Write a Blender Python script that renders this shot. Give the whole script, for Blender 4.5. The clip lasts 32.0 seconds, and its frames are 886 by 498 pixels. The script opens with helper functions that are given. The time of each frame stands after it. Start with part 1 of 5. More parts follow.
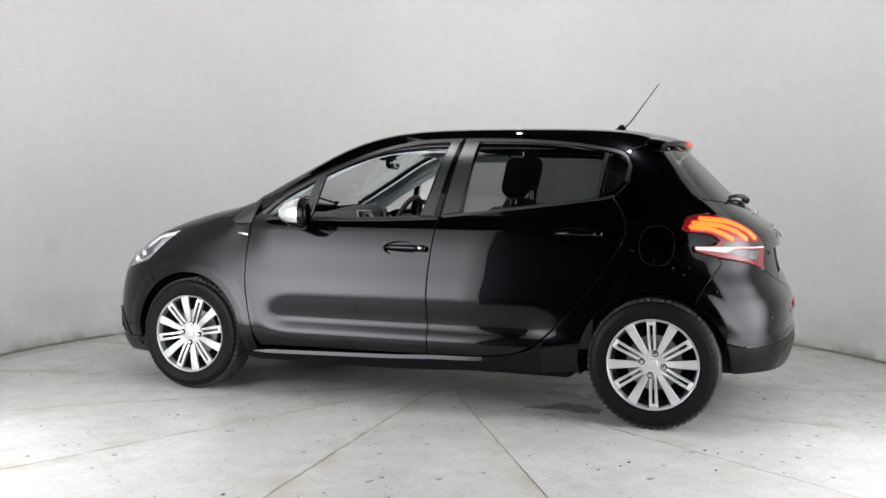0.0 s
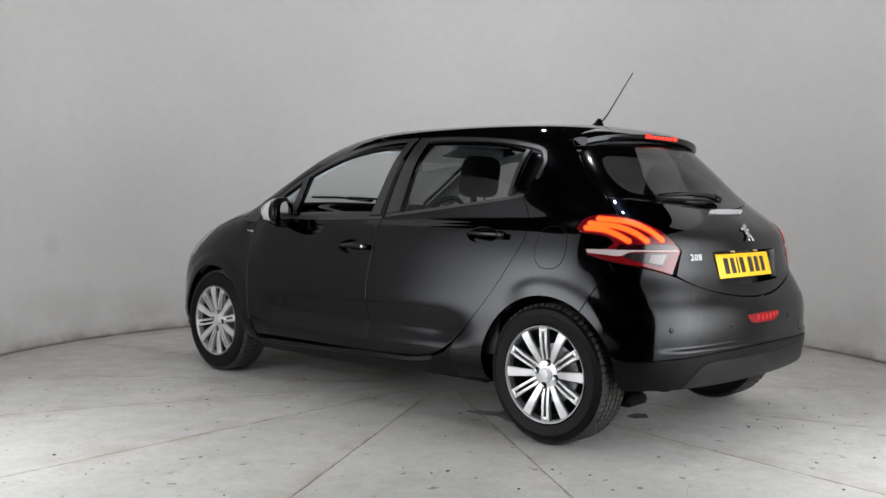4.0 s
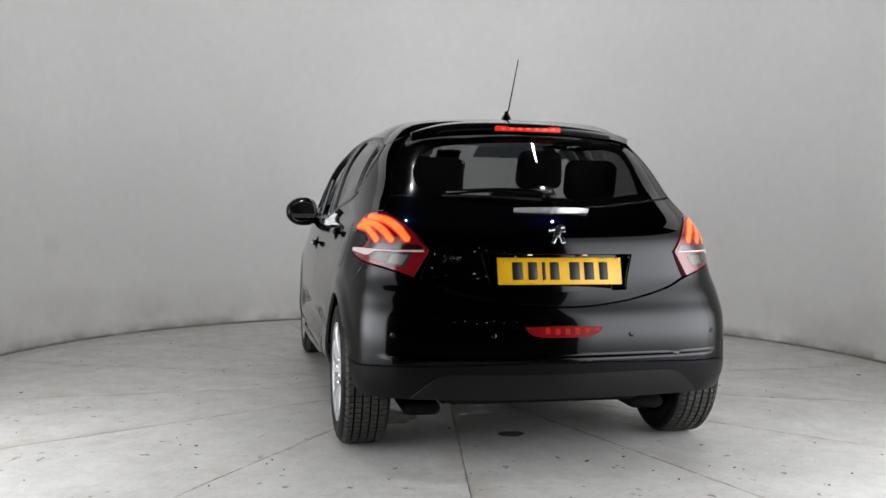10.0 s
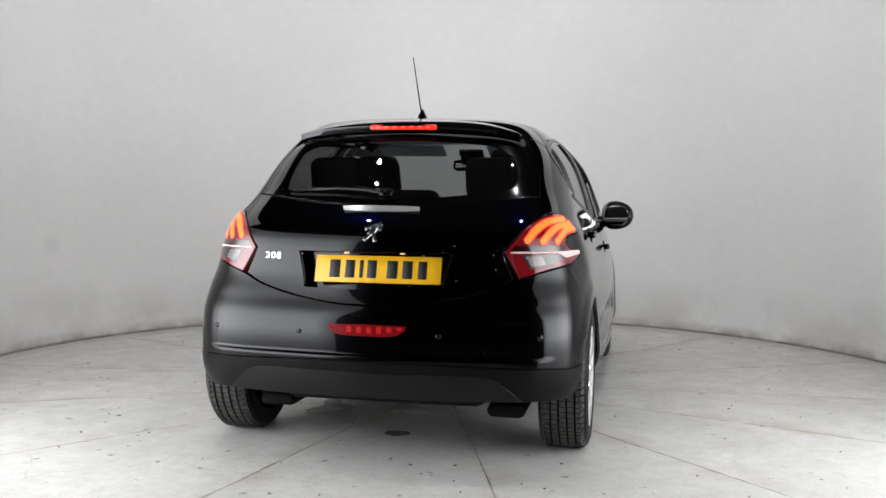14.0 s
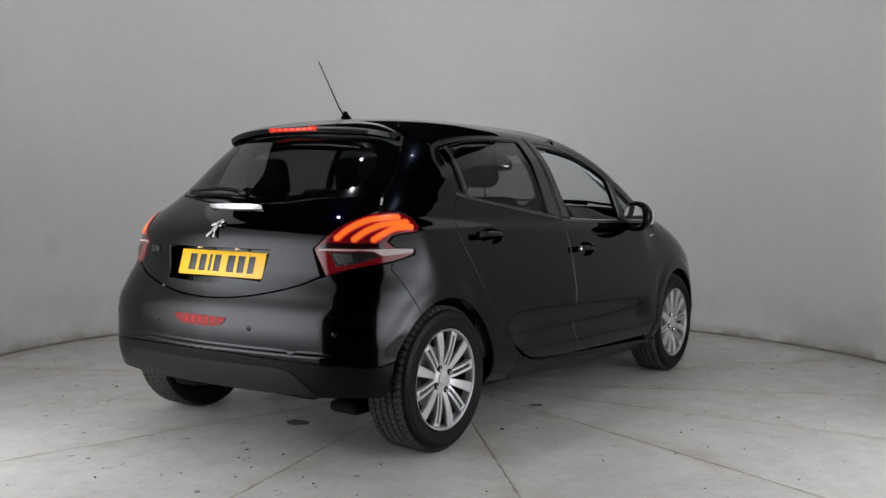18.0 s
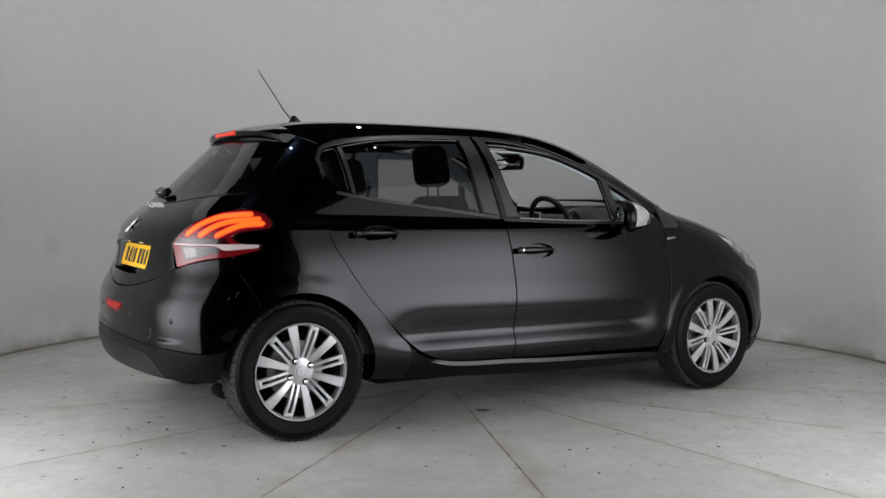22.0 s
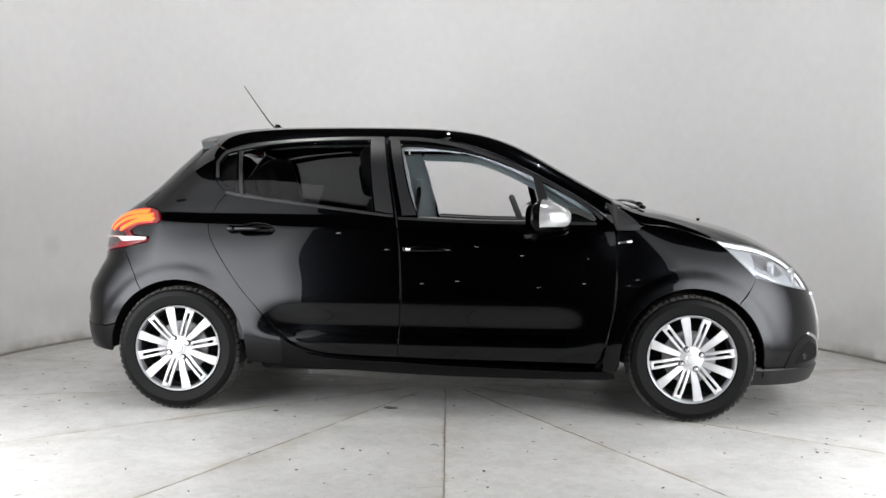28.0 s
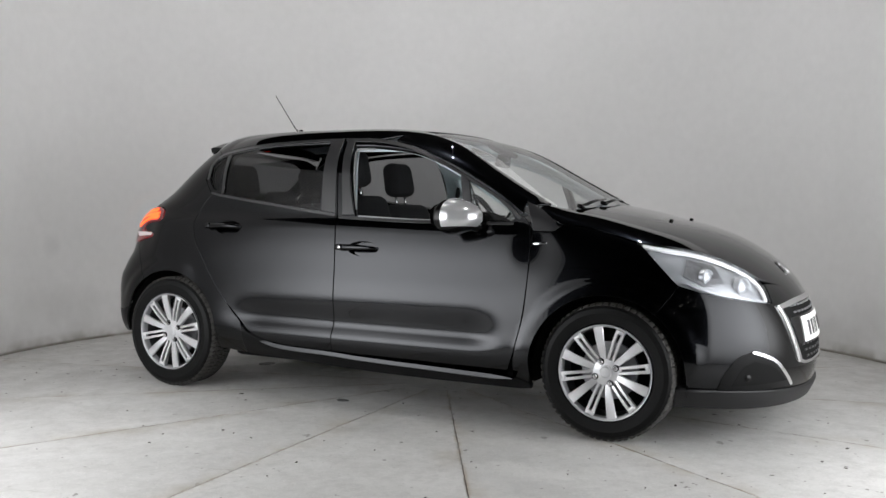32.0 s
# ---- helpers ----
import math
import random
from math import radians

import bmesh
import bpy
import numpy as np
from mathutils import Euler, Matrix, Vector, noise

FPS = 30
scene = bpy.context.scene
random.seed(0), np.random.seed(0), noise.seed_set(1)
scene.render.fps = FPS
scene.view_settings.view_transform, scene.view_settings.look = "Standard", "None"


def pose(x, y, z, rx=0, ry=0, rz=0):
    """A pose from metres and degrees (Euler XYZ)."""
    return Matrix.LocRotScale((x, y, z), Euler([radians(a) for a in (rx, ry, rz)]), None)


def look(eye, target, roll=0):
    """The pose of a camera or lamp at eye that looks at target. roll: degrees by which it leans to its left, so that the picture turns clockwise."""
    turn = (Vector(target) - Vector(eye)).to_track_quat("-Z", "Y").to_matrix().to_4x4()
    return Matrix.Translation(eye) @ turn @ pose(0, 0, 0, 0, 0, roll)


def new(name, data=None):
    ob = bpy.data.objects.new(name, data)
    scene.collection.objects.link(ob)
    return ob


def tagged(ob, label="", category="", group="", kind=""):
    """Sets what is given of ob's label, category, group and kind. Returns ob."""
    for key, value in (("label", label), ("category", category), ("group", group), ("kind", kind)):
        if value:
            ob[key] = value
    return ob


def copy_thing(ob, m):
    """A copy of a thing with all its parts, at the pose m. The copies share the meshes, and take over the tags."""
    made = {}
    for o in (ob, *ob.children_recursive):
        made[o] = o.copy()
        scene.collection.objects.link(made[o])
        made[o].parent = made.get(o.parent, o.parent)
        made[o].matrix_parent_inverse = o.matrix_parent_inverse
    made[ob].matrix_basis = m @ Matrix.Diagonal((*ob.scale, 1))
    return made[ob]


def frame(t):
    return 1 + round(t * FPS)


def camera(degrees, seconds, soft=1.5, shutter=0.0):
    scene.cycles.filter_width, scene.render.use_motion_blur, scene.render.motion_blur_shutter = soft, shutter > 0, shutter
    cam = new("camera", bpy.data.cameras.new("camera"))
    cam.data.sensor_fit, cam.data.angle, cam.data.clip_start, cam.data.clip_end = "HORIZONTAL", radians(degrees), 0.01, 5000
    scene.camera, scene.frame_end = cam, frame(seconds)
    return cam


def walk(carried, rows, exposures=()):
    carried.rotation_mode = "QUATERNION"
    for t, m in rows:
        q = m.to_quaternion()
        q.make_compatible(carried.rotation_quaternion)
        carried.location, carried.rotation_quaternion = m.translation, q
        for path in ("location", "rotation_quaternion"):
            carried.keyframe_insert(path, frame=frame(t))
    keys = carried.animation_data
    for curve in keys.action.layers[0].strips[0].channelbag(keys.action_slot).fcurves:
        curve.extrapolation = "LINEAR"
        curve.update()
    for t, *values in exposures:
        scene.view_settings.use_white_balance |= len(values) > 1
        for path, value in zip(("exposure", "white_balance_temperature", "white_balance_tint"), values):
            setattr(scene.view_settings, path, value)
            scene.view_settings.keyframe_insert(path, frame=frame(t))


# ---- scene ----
from mathutils import geometry

# ---- camera: stands still in the mouth of the round booth ----
EYE = (0.0, -5.532, 1.049)
STAND = Matrix.Translation(EYE) @ pose(0, 0, 0, 0, 0, 0.25) @ pose(0, 0, 0, 90 - 2.76) @ pose(0, 0, 0, 0, 0, 0.69)
cam = camera(50.13, 32.0)
walk(cam, [(0.0, STAND), (32.0, STAND)], exposures=[(0.0, -1.31), (1.0, -1.55), (2.0, -1.77), (3.0, -1.87), (6.0, -1.65), (7.0, -1.67), (8.0, -1.86), (9.0, -1.89), (10.0, -1.74), (11.0, -1.49), (12.0, -1.37), (13.0, -1.33), (14.0, -1.39), (17.0, -2.02), (18.0, -2.20), (19.0, -1.97), (20.0, -1.99), (21.0, -2.15), (22.0, -2.15), (23.0, -2.23), (24.0, -1.91), (25.0, -1.57), (28.0, -1.31), (29.0, -1.31), (30.0, -1.27), (31.0, -1.37), (32.0, -1.72)])

# ---- light: a dim sky outside, the booth's own ring of diffusers, added fill lamps ----
world = bpy.data.worlds.new("world")
scene.world = world
world.use_nodes = True
world.node_tree.nodes["Background"].inputs[0].default_value = (0.02, 0.02, 0.022, 1)
world.node_tree.nodes["Background"].inputs[1].default_value = 1.0
# small unseen fill lamps, added high over the open-topped booth to brighten floor
for x, y, watts in ((-1.5, -0.9, 115), (1.5, -0.9, 115), (0.0, 1.4, 85)):
    data = bpy.data.lights.new("hanging_lamp", "AREA")
    data.shape, data.size, data.energy, data.color = "DISK", 0.06, watts, (1.0, 0.985, 0.975)
    lamp_ob = new("hanging_lamp", data)
    lamp_ob.matrix_world = look((x, y, 4.9), (x * 0.6, y * 0.6 - 0.001, 0))
BAND_GLOW = 1.5
PANEL_GLOW = 25.0


# ---- materials ----
def material(name, colour, rough=0.5, metal=0.0, **more):
    """A principled material; grain=(scale, amount), stain=(scale, amount), bump=(scale, metres)."""
    m = bpy.data.materials.new(name)
    m.use_nodes = True
    nodes, links = m.node_tree.nodes, m.node_tree.links
    shader = nodes["Principled BSDF"]
    shader.inputs["Base Color"].default_value = (*colour, 1)
    shader.inputs["Roughness"].default_value = rough
    shader.inputs["Metallic"].default_value = metal
    place = nodes.new("ShaderNodeTexCoord")
    for key in ("grain", "stain"):
        if key in more:
            scale, amount = more[key]
            tex = nodes.new("ShaderNodeTexNoise")
            tex.inputs["Scale"].default_value = scale
            tex.inputs["Detail"].default_value = 6
            links.new(place.outputs["Object"], tex.inputs["Vector"])
            span = nodes.new("ShaderNodeMapRange")
            span.inputs["From Min"].default_value, span.inputs["From Max"].default_value = 0.3, 0.7
            span.inputs["To Min"].default_value, span.inputs["To Max"].default_value = 1 - amount, 1 + amount
            links.new(tex.outputs["Fac"], span.inputs["Value"])
            mul = nodes.new("ShaderNodeMix")
            mul.data_type, mul.blend_type = "RGBA", "MULTIPLY"
            mul.inputs["Factor"].default_value = 1
            source = shader.inputs["Base Color"].links
            if source:
                links.new(source[0].from_socket, mul.inputs["A"])
            else:
                mul.inputs["A"].default_value = (*colour, 1)
            links.new(span.outputs["Result"], mul.inputs["B"])
            links.new(mul.outputs["Result"], shader.inputs["Base Color"])
    if "bump" in more:
        scale, height = more["bump"]
        tex = nodes.new("ShaderNodeTexNoise")
        tex.inputs["Scale"].default_value = scale
        tex.inputs["Detail"].default_value = 5
        links.new(place.outputs["Object"], tex.inputs["Vector"])
        bump = nodes.new("ShaderNodeBump")
        bump.inputs["Distance"].default_value = height
        bump.inputs["Strength"].default_value = 1
        links.new(tex.outputs["Fac"], bump.inputs["Height"])
        links.new(bump.outputs["Normal"], shader.inputs["Normal"])
    if "coat" in more:
        shader.inputs["Coat Weight"].default_value, shader.inputs["Coat Roughness"].default_value = more["coat"]
    if "glow" in more:
        tint, strength = more["glow"]
        shader.inputs["Emission Color"].default_value = (*tint, 1)
        shader.inputs["Emission Strength"].default_value = strength
    if "specular" in more:
        shader.inputs["Specular IOR Level"].default_value = more["specular"]
    return m


def glass(name, tint, rough=0.0, ior=1.5):
    """Thin window glass: what is behind shows through, tinted; the face mirrors."""
    m = bpy.data.materials.new(name)
    m.use_nodes = True
    nodes, links = m.node_tree.nodes, m.node_tree.links
    nodes.remove(nodes["Principled BSDF"])
    clear, gloss, mix, slant = (nodes.new("ShaderNodeBsdfTransparent"), nodes.new("ShaderNodeBsdfGlossy"),
                                nodes.new("ShaderNodeMixShader"), nodes.new("ShaderNodeLayerWeight"))
    slant.inputs["Blend"].default_value = 0.5
    power, fres = nodes.new("ShaderNodeMath"), nodes.new("ShaderNodeMapRange")
    power.operation, power.inputs[1].default_value = "POWER", 5
    fres.inputs["To Min"].default_value = ((ior - 1) / (ior + 1)) ** 2
    links.new(slant.outputs["Facing"], power.inputs[0])
    links.new(power.outputs[0], fres.inputs["Value"])
    clear.inputs[0].default_value = (*tint, 1)
    gloss.inputs["Roughness"].default_value = rough
    links.new(fres.outputs[0], mix.inputs[0])
    links.new(clear.outputs[0], mix.inputs[1])
    links.new(gloss.outputs[0], mix.inputs[2])
    links.new(mix.outputs[0], nodes["Material Output"].inputs[0])
    return m


PAINT = material("black metallic paint", (0.0056, 0.0060, 0.0071), 0.22, 1.0, coat=(1.0, 0.012))
PAINT.node_tree.nodes["Principled BSDF"].inputs["Coat IOR"].default_value = 1.34
PAINT.node_tree.nodes["Principled BSDF"].inputs["Specular Tint"].default_value = (0.02, 0.02, 0.02, 1)
TRIM = material("black textured plastic", (0.008, 0.008, 0.0085), 0.45, bump=(900, 0.00005), specular=0.3)
GLOSS_TRIM = material("gloss black plastic", (0.003, 0.003, 0.003), 0.12, specular=0.18)
SATIN_TRIM = material("satin black pillar foil", (0.012, 0.012, 0.013), 0.32, specular=0.6)
RUBBER = material("black tyre rubber", (0.003, 0.003, 0.003), 0.5, grain=(60, 0.2), bump=(400, 0.0001), specular=0.13)
TREAD = material("dusty tread rubber", (0.050, 0.048, 0.045), 0.8, grain=(50, 0.3), specular=0.3)
BARREL = material("shaded steel barrel", (0.05, 0.05, 0.052), 0.5, 0.6, grain=(30, 0.2))
ALLOY = material("silver painted alloy", (0.58, 0.58, 0.59), 0.30, 0.6, grain=(30, 0.04))
# the spokes' silver, darkened in colour so the rim edge looks less lit
RIM_DIM = material("dimmed silver rim edge", (0.33, 0.33, 0.34), 0.4, 0.4)
CHROME = material("chrome", (0.86, 0.86, 0.87), 0.05, 1.0)
STEEL = material("dull steel", (0.25, 0.25, 0.26), 0.45, 0.9, grain=(40, 0.25))
DARK = material("dark underside", (0.006, 0.006, 0.006), 0.8, specular=0.1)
TINT_GLASS = glass("dark tinted glass", (0.28, 0.285, 0.29), ior=1.42)
CLEAR_GLASS = glass("clear glass", (0.80, 0.84, 0.83))
LAMP_GLASS = glass("clear lamp cover", (0.93, 0.94, 0.95))
RED_LENS = material("deep red lamp lens", (0.13, 0.004, 0.007), 0.08, coat=(1.0, 0.02), glow=((1.0, 0.02, 0.02), 0.05))
RED_LENS.node_tree.nodes["Principled BSDF"].inputs["Coat IOR"].default_value = 1.32
PALE_LENS = material("pale lit lens", (0.50, 0.42, 0.42), 0.25, specular=0.3)
SMOKE_LENS = material("clear lamp cell", (0.020, 0.018, 0.019), 0.25, 0.2, coat=(1.0, 0.02))
CELL_SILVER = material("dim lamp reflector", (0.16, 0.15, 0.15), 0.3, 0.8)
DARK_LENS = material("smoked dark red lens", (0.018, 0.002, 0.003), 0.15, coat=(1.0, 0.02))
TAIL_GLOW = material("lit orange-red light guide", (0.9, 0.12, 0.02), 0.3, glow=((1.0, 0.20, 0.012), 2.3))
STOP_GLOW = material("lit red lamp", (0.6, 0.02, 0.01), 0.2, glow=((1.0, 0.03, 0.012), 1.0))
STOP_GLOW_DIM = material("red fog lamp lens", (0.16, 0.004, 0.006), 0.25, specular=0.15, glow=((1.0, 0.02, 0.01), 0.05))
CELL_GLOW = material("dim red lamp cell", (0.3, 0.01, 0.01), 0.3, specular=0.1, glow=((1.0, 0.02, 0.015), 0.28))
GUIDE_HALO = material("red halo of the light guide", (0.5, 0.01, 0.01), 0.3, glow=((1.0, 0.015, 0.01), 0.55))
STOP_HOT = material("bright red diode", (0.8, 0.05, 0.03), 0.2, glow=((1.0, 0.08, 0.04), 2.2))
WARM_GLOW = material("lit warm lamp", (0.9, 0.7, 0.4), 0.3, glow=((1.0, 0.62, 0.28), 1.6))
MIRROR = material("mirror glass", (0.90, 0.90, 0.90), 0.01, 1.0)
LAMP_SILVER = material("lamp reflector", (0.42, 0.43, 0.45), 0.30, 0.5)
SKIRT = material("smooth black bumper plastic", (0.005, 0.005, 0.0052), 0.32, specular=0.10, bump=(700, 0.00004))
DIFFUSER = material("satin bumper insert plastic", (0.006, 0.006, 0.0063), 0.36, specular=0.22, bump=(700, 0.00005))
# light catching the right-hand seals, put into a pale colour
LIT_SEAL = material("window seal with lit look", (0.26, 0.265, 0.27), 0.5)
DIM_CHROME = material("dim chrome", (0.45, 0.45, 0.46), 0.12, 1.0)
CAP_SILVER = material("bright polished cap", (0.62, 0.62, 0.63), 0.14, 0.62)
DAY_GLOW = material("lit daytime running light", (0.95, 0.95, 0.95), 0.2, glow=((0.95, 0.97, 1.0), 0.22))
PLATE_YELLOW = material("yellow reflective plate", (0.82, 0.455, 0.010), 0.35)
PLATE_WHITE = material("white reflective plate", (0.82, 0.82, 0.80), 0.35)
INK = material("black plate lettering", (0.008, 0.008, 0.008), 0.4)
SEAT_CLOTH = material("charcoal seat cloth", (0.022, 0.022, 0.024), 0.9, grain=(180, 0.3), bump=(600, 0.001))
DASH = material("dark grey dashboard plastic", (0.020, 0.020, 0.022), 0.6, bump=(500, 0.0001))
LINING = material("pale grey roof lining", (0.54, 0.60, 0.63), 0.9, grain=(80, 0.06))
SCREEN = material("dark touch screen", (0.010, 0.012, 0.016), 0.08)
CEILING_DARK = material("dark ceiling", (0.035, 0.035, 0.035), 0.9, stain=(0.6, 0.1))
ROOM_DARK = material("dark room beyond the booth", (0.012, 0.012, 0.012), 0.9)
BAND_LIGHT = material("lit light band", (0.8, 0.8, 0.8), 0.6, glow=((1.0, 0.975, 0.96), BAND_GLOW))
SPOT_GLOW = material("lit spot lamp", (0.9, 0.9, 0.9), 0.5, glow=((1.0, 0.96, 0.9), 30.0))
def stained_concrete(name, base, half=0.0):
    """Pale worn concrete: cloudy stains, specks, hairline cracks, and rusty dirt along the joints of a sector slab of that half angle."""
    m = bpy.data.materials.new(name)
    m.use_nodes = True
    nodes, links = m.node_tree.nodes, m.node_tree.links
    shader = nodes["Principled BSDF"]
    shader.inputs["Roughness"].default_value = 0.42
    place, own, shift = nodes.new("ShaderNodeTexCoord"), nodes.new("ShaderNodeObjectInfo"), nodes.new("ShaderNodeMath")
    shift.operation, shift.inputs[1].default_value = "MULTIPLY", 40.0
    links.new(own.outputs["Random"], shift.inputs[0])

    def noise_at(scale, detail=6, rough=0.55):
        n = nodes.new("ShaderNodeTexNoise")
        n.noise_dimensions = "4D"
        n.inputs["Scale"].default_value, n.inputs["Detail"].default_value, n.inputs["Roughness"].default_value = scale, detail, rough
        links.new(place.outputs["Object"], n.inputs["Vector"])
        links.new(shift.outputs[0], n.inputs["W"])
        return n.outputs["Fac"]

    def span(value, lo, hi, a, b):
        n = nodes.new("ShaderNodeMapRange")
        n.interpolation_type = "SMOOTHSTEP"
        for key, v in (("From Min", lo), ("From Max", hi), ("To Min", a), ("To Max", b)):
            n.inputs[key].default_value = v
        links.new(value, n.inputs["Value"])
        return n.outputs["Result"]

    def maths(kind, a, b):
        n = nodes.new("ShaderNodeMath")
        n.operation = kind
        for i, v in enumerate((a, b)):
            if isinstance(v, (int, float)):
                n.inputs[i].default_value = v
            else:
                links.new(v, n.inputs[i])
        return n.outputs[0]

    def mix(fac, a, b):
        n = nodes.new("ShaderNodeMix")
        n.data_type = "RGBA"
        links.new(fac, n.inputs["Factor"])
        for key, v in (("A", a), ("B", b)):
            if isinstance(v, tuple):
                n.inputs[key].default_value = (*v, 1)
            else:
                links.new(v, n.inputs[key])
        return n.outputs["Result"]

    colour = mix(span(noise_at(1.6), 0.35, 0.68, 0, 1), tuple(c * 0.90 for c in base), tuple(c * 1.06 for c in base))
    colour = mix(span(noise_at(5.5, 8), 0.50, 0.72, 0, 0.55), colour, tuple(c * 0.78 for c in base))
    colour = mix(span(noise_at(22, 9, 0.72), 0.40, 0.66, 0, 0.40), colour, tuple(c * 0.66 for c in base))
    colour = mix(span(noise_at(95, 4, 0.7), 0.54, 0.66, 0, 0.55), colour, tuple(c * 1.25 for c in base))
    colour = mix(span(noise_at(140, 5, 0.75), 0.56, 0.66, 0, 0.55), colour, tuple(c * 0.62 for c in base))
    colour = mix(span(noise_at(17, 2), 0.69, 0.71, 0, 0.8), colour, (0.07, 0.062, 0.05))
    colour = mix(span(noise_at(2.4, 9, 0.7), 0.60, 0.74, 0, 0.5), colour, (0.25, 0.215, 0.16))
    colour = mix(span(noise_at(60, 3), 0.64, 0.70, 0, 0.45), colour, (0.20, 0.19, 0.17))
    colour = mix(span(noise_at(9, 3), 0.695, 0.715, 0, 0.7), colour, (0.13, 0.12, 0.105))
    crack = nodes.new("ShaderNodeTexVoronoi")
    crack.feature = "DISTANCE_TO_EDGE"
    crack.inputs["Scale"].default_value = 1.15
    warp = nodes.new("ShaderNodeVectorMath")
    warp.operation = "MULTIPLY_ADD"
    grain = nodes.new("ShaderNodeTexNoise")
    grain.inputs["Scale"].default_value = 4.0
    links.new(place.outputs["Object"], grain.inputs["Vector"])
    links.new(grain.outputs["Color"], warp.inputs[0])
    warp.inputs[1].default_value = (0.25, 0.25, 0.25)
    links.new(place.outputs["Object"], warp.inputs[2])
    links.new(warp.outputs[0], crack.inputs["Vector"])
    hair = maths("MULTIPLY", span(crack.outputs["Distance"], 0.0, 0.006, 1, 0), span(noise_at(1.1), 0.52, 0.62, 0, 0.40))
    colour = mix(hair, colour, (0.17, 0.15, 0.125))
    if half:
        split = nodes.new("ShaderNodeSeparateXYZ")
        links.new(place.outputs["Object"], split.inputs[0])
        edge = maths("SUBTRACT", maths("MULTIPLY", split.outputs["X"], math.sin(half)), maths("MULTIPLY", maths("ABSOLUTE", split.outputs["Y"], 0), math.cos(half)))
        rust = maths("MULTIPLY", span(edge, 0.0, 0.020, 1, 0), span(noise_at(6, 9, 0.65), 0.46, 0.64, 0.0, 0.8))
        colour = mix(rust, colour, (0.26, 0.20, 0.125))
        seam = maths("MULTIPLY", span(edge, 0.003, 0.009, 1, 0), span(noise_at(9, 6, 0.7), 0.46, 0.62, 0.0, 0.7))
        colour = mix(seam, colour, (0.11, 0.09, 0.065))
        dust = maths("MULTIPLY", span(edge, 0.0, 0.16, 1, 0), span(noise_at(3, 8), 0.45, 0.66, 0, 0.6))
        colour = mix(dust, colour, (0.30, 0.265, 0.21))
    links.new(colour, shader.inputs["Base Color"])
    links.new(span(noise_at(7), 0.3, 0.7, 0.30, 0.55), shader.inputs["Roughness"])
    bump = nodes.new("ShaderNodeBump")
    bump.inputs["Distance"].default_value, bump.inputs["Strength"].default_value = 0.0015, 0.6
    links.new(noise_at(45, 6), bump.inputs["Height"])
    links.new(bump.outputs["Normal"], shader.inputs["Normal"])
    return m


CONCRETE = stained_concrete("pale worn concrete", (0.465, 0.458, 0.443))
SLAB_CONCRETE = stained_concrete("pale worn concrete slab", (0.487, 0.480, 0.464), math.pi / 14)
ROOM_FLOOR = stained_concrete("dark concrete", (0.03, 0.03, 0.03))
OIL = material("black oil film", (0.03, 0.028, 0.025), 0.45, grain=(25, 0.4))
DAMP = material("damp stained concrete", (0.15, 0.14, 0.125), 0.4, grain=(14, 0.5), stain=(40, 0.4))
CHIP = material("pale paint on concrete", (0.66, 0.66, 0.64), 0.5, grain=(40, 0.1))
GRIT = material("dark dirt flakes", (0.055, 0.048, 0.038), 0.9, grain=(30, 0.4))
JOINT_DIRT = material("dark joint dirt", (0.34, 0.29, 0.23), 0.9, grain=(20, 0.4))


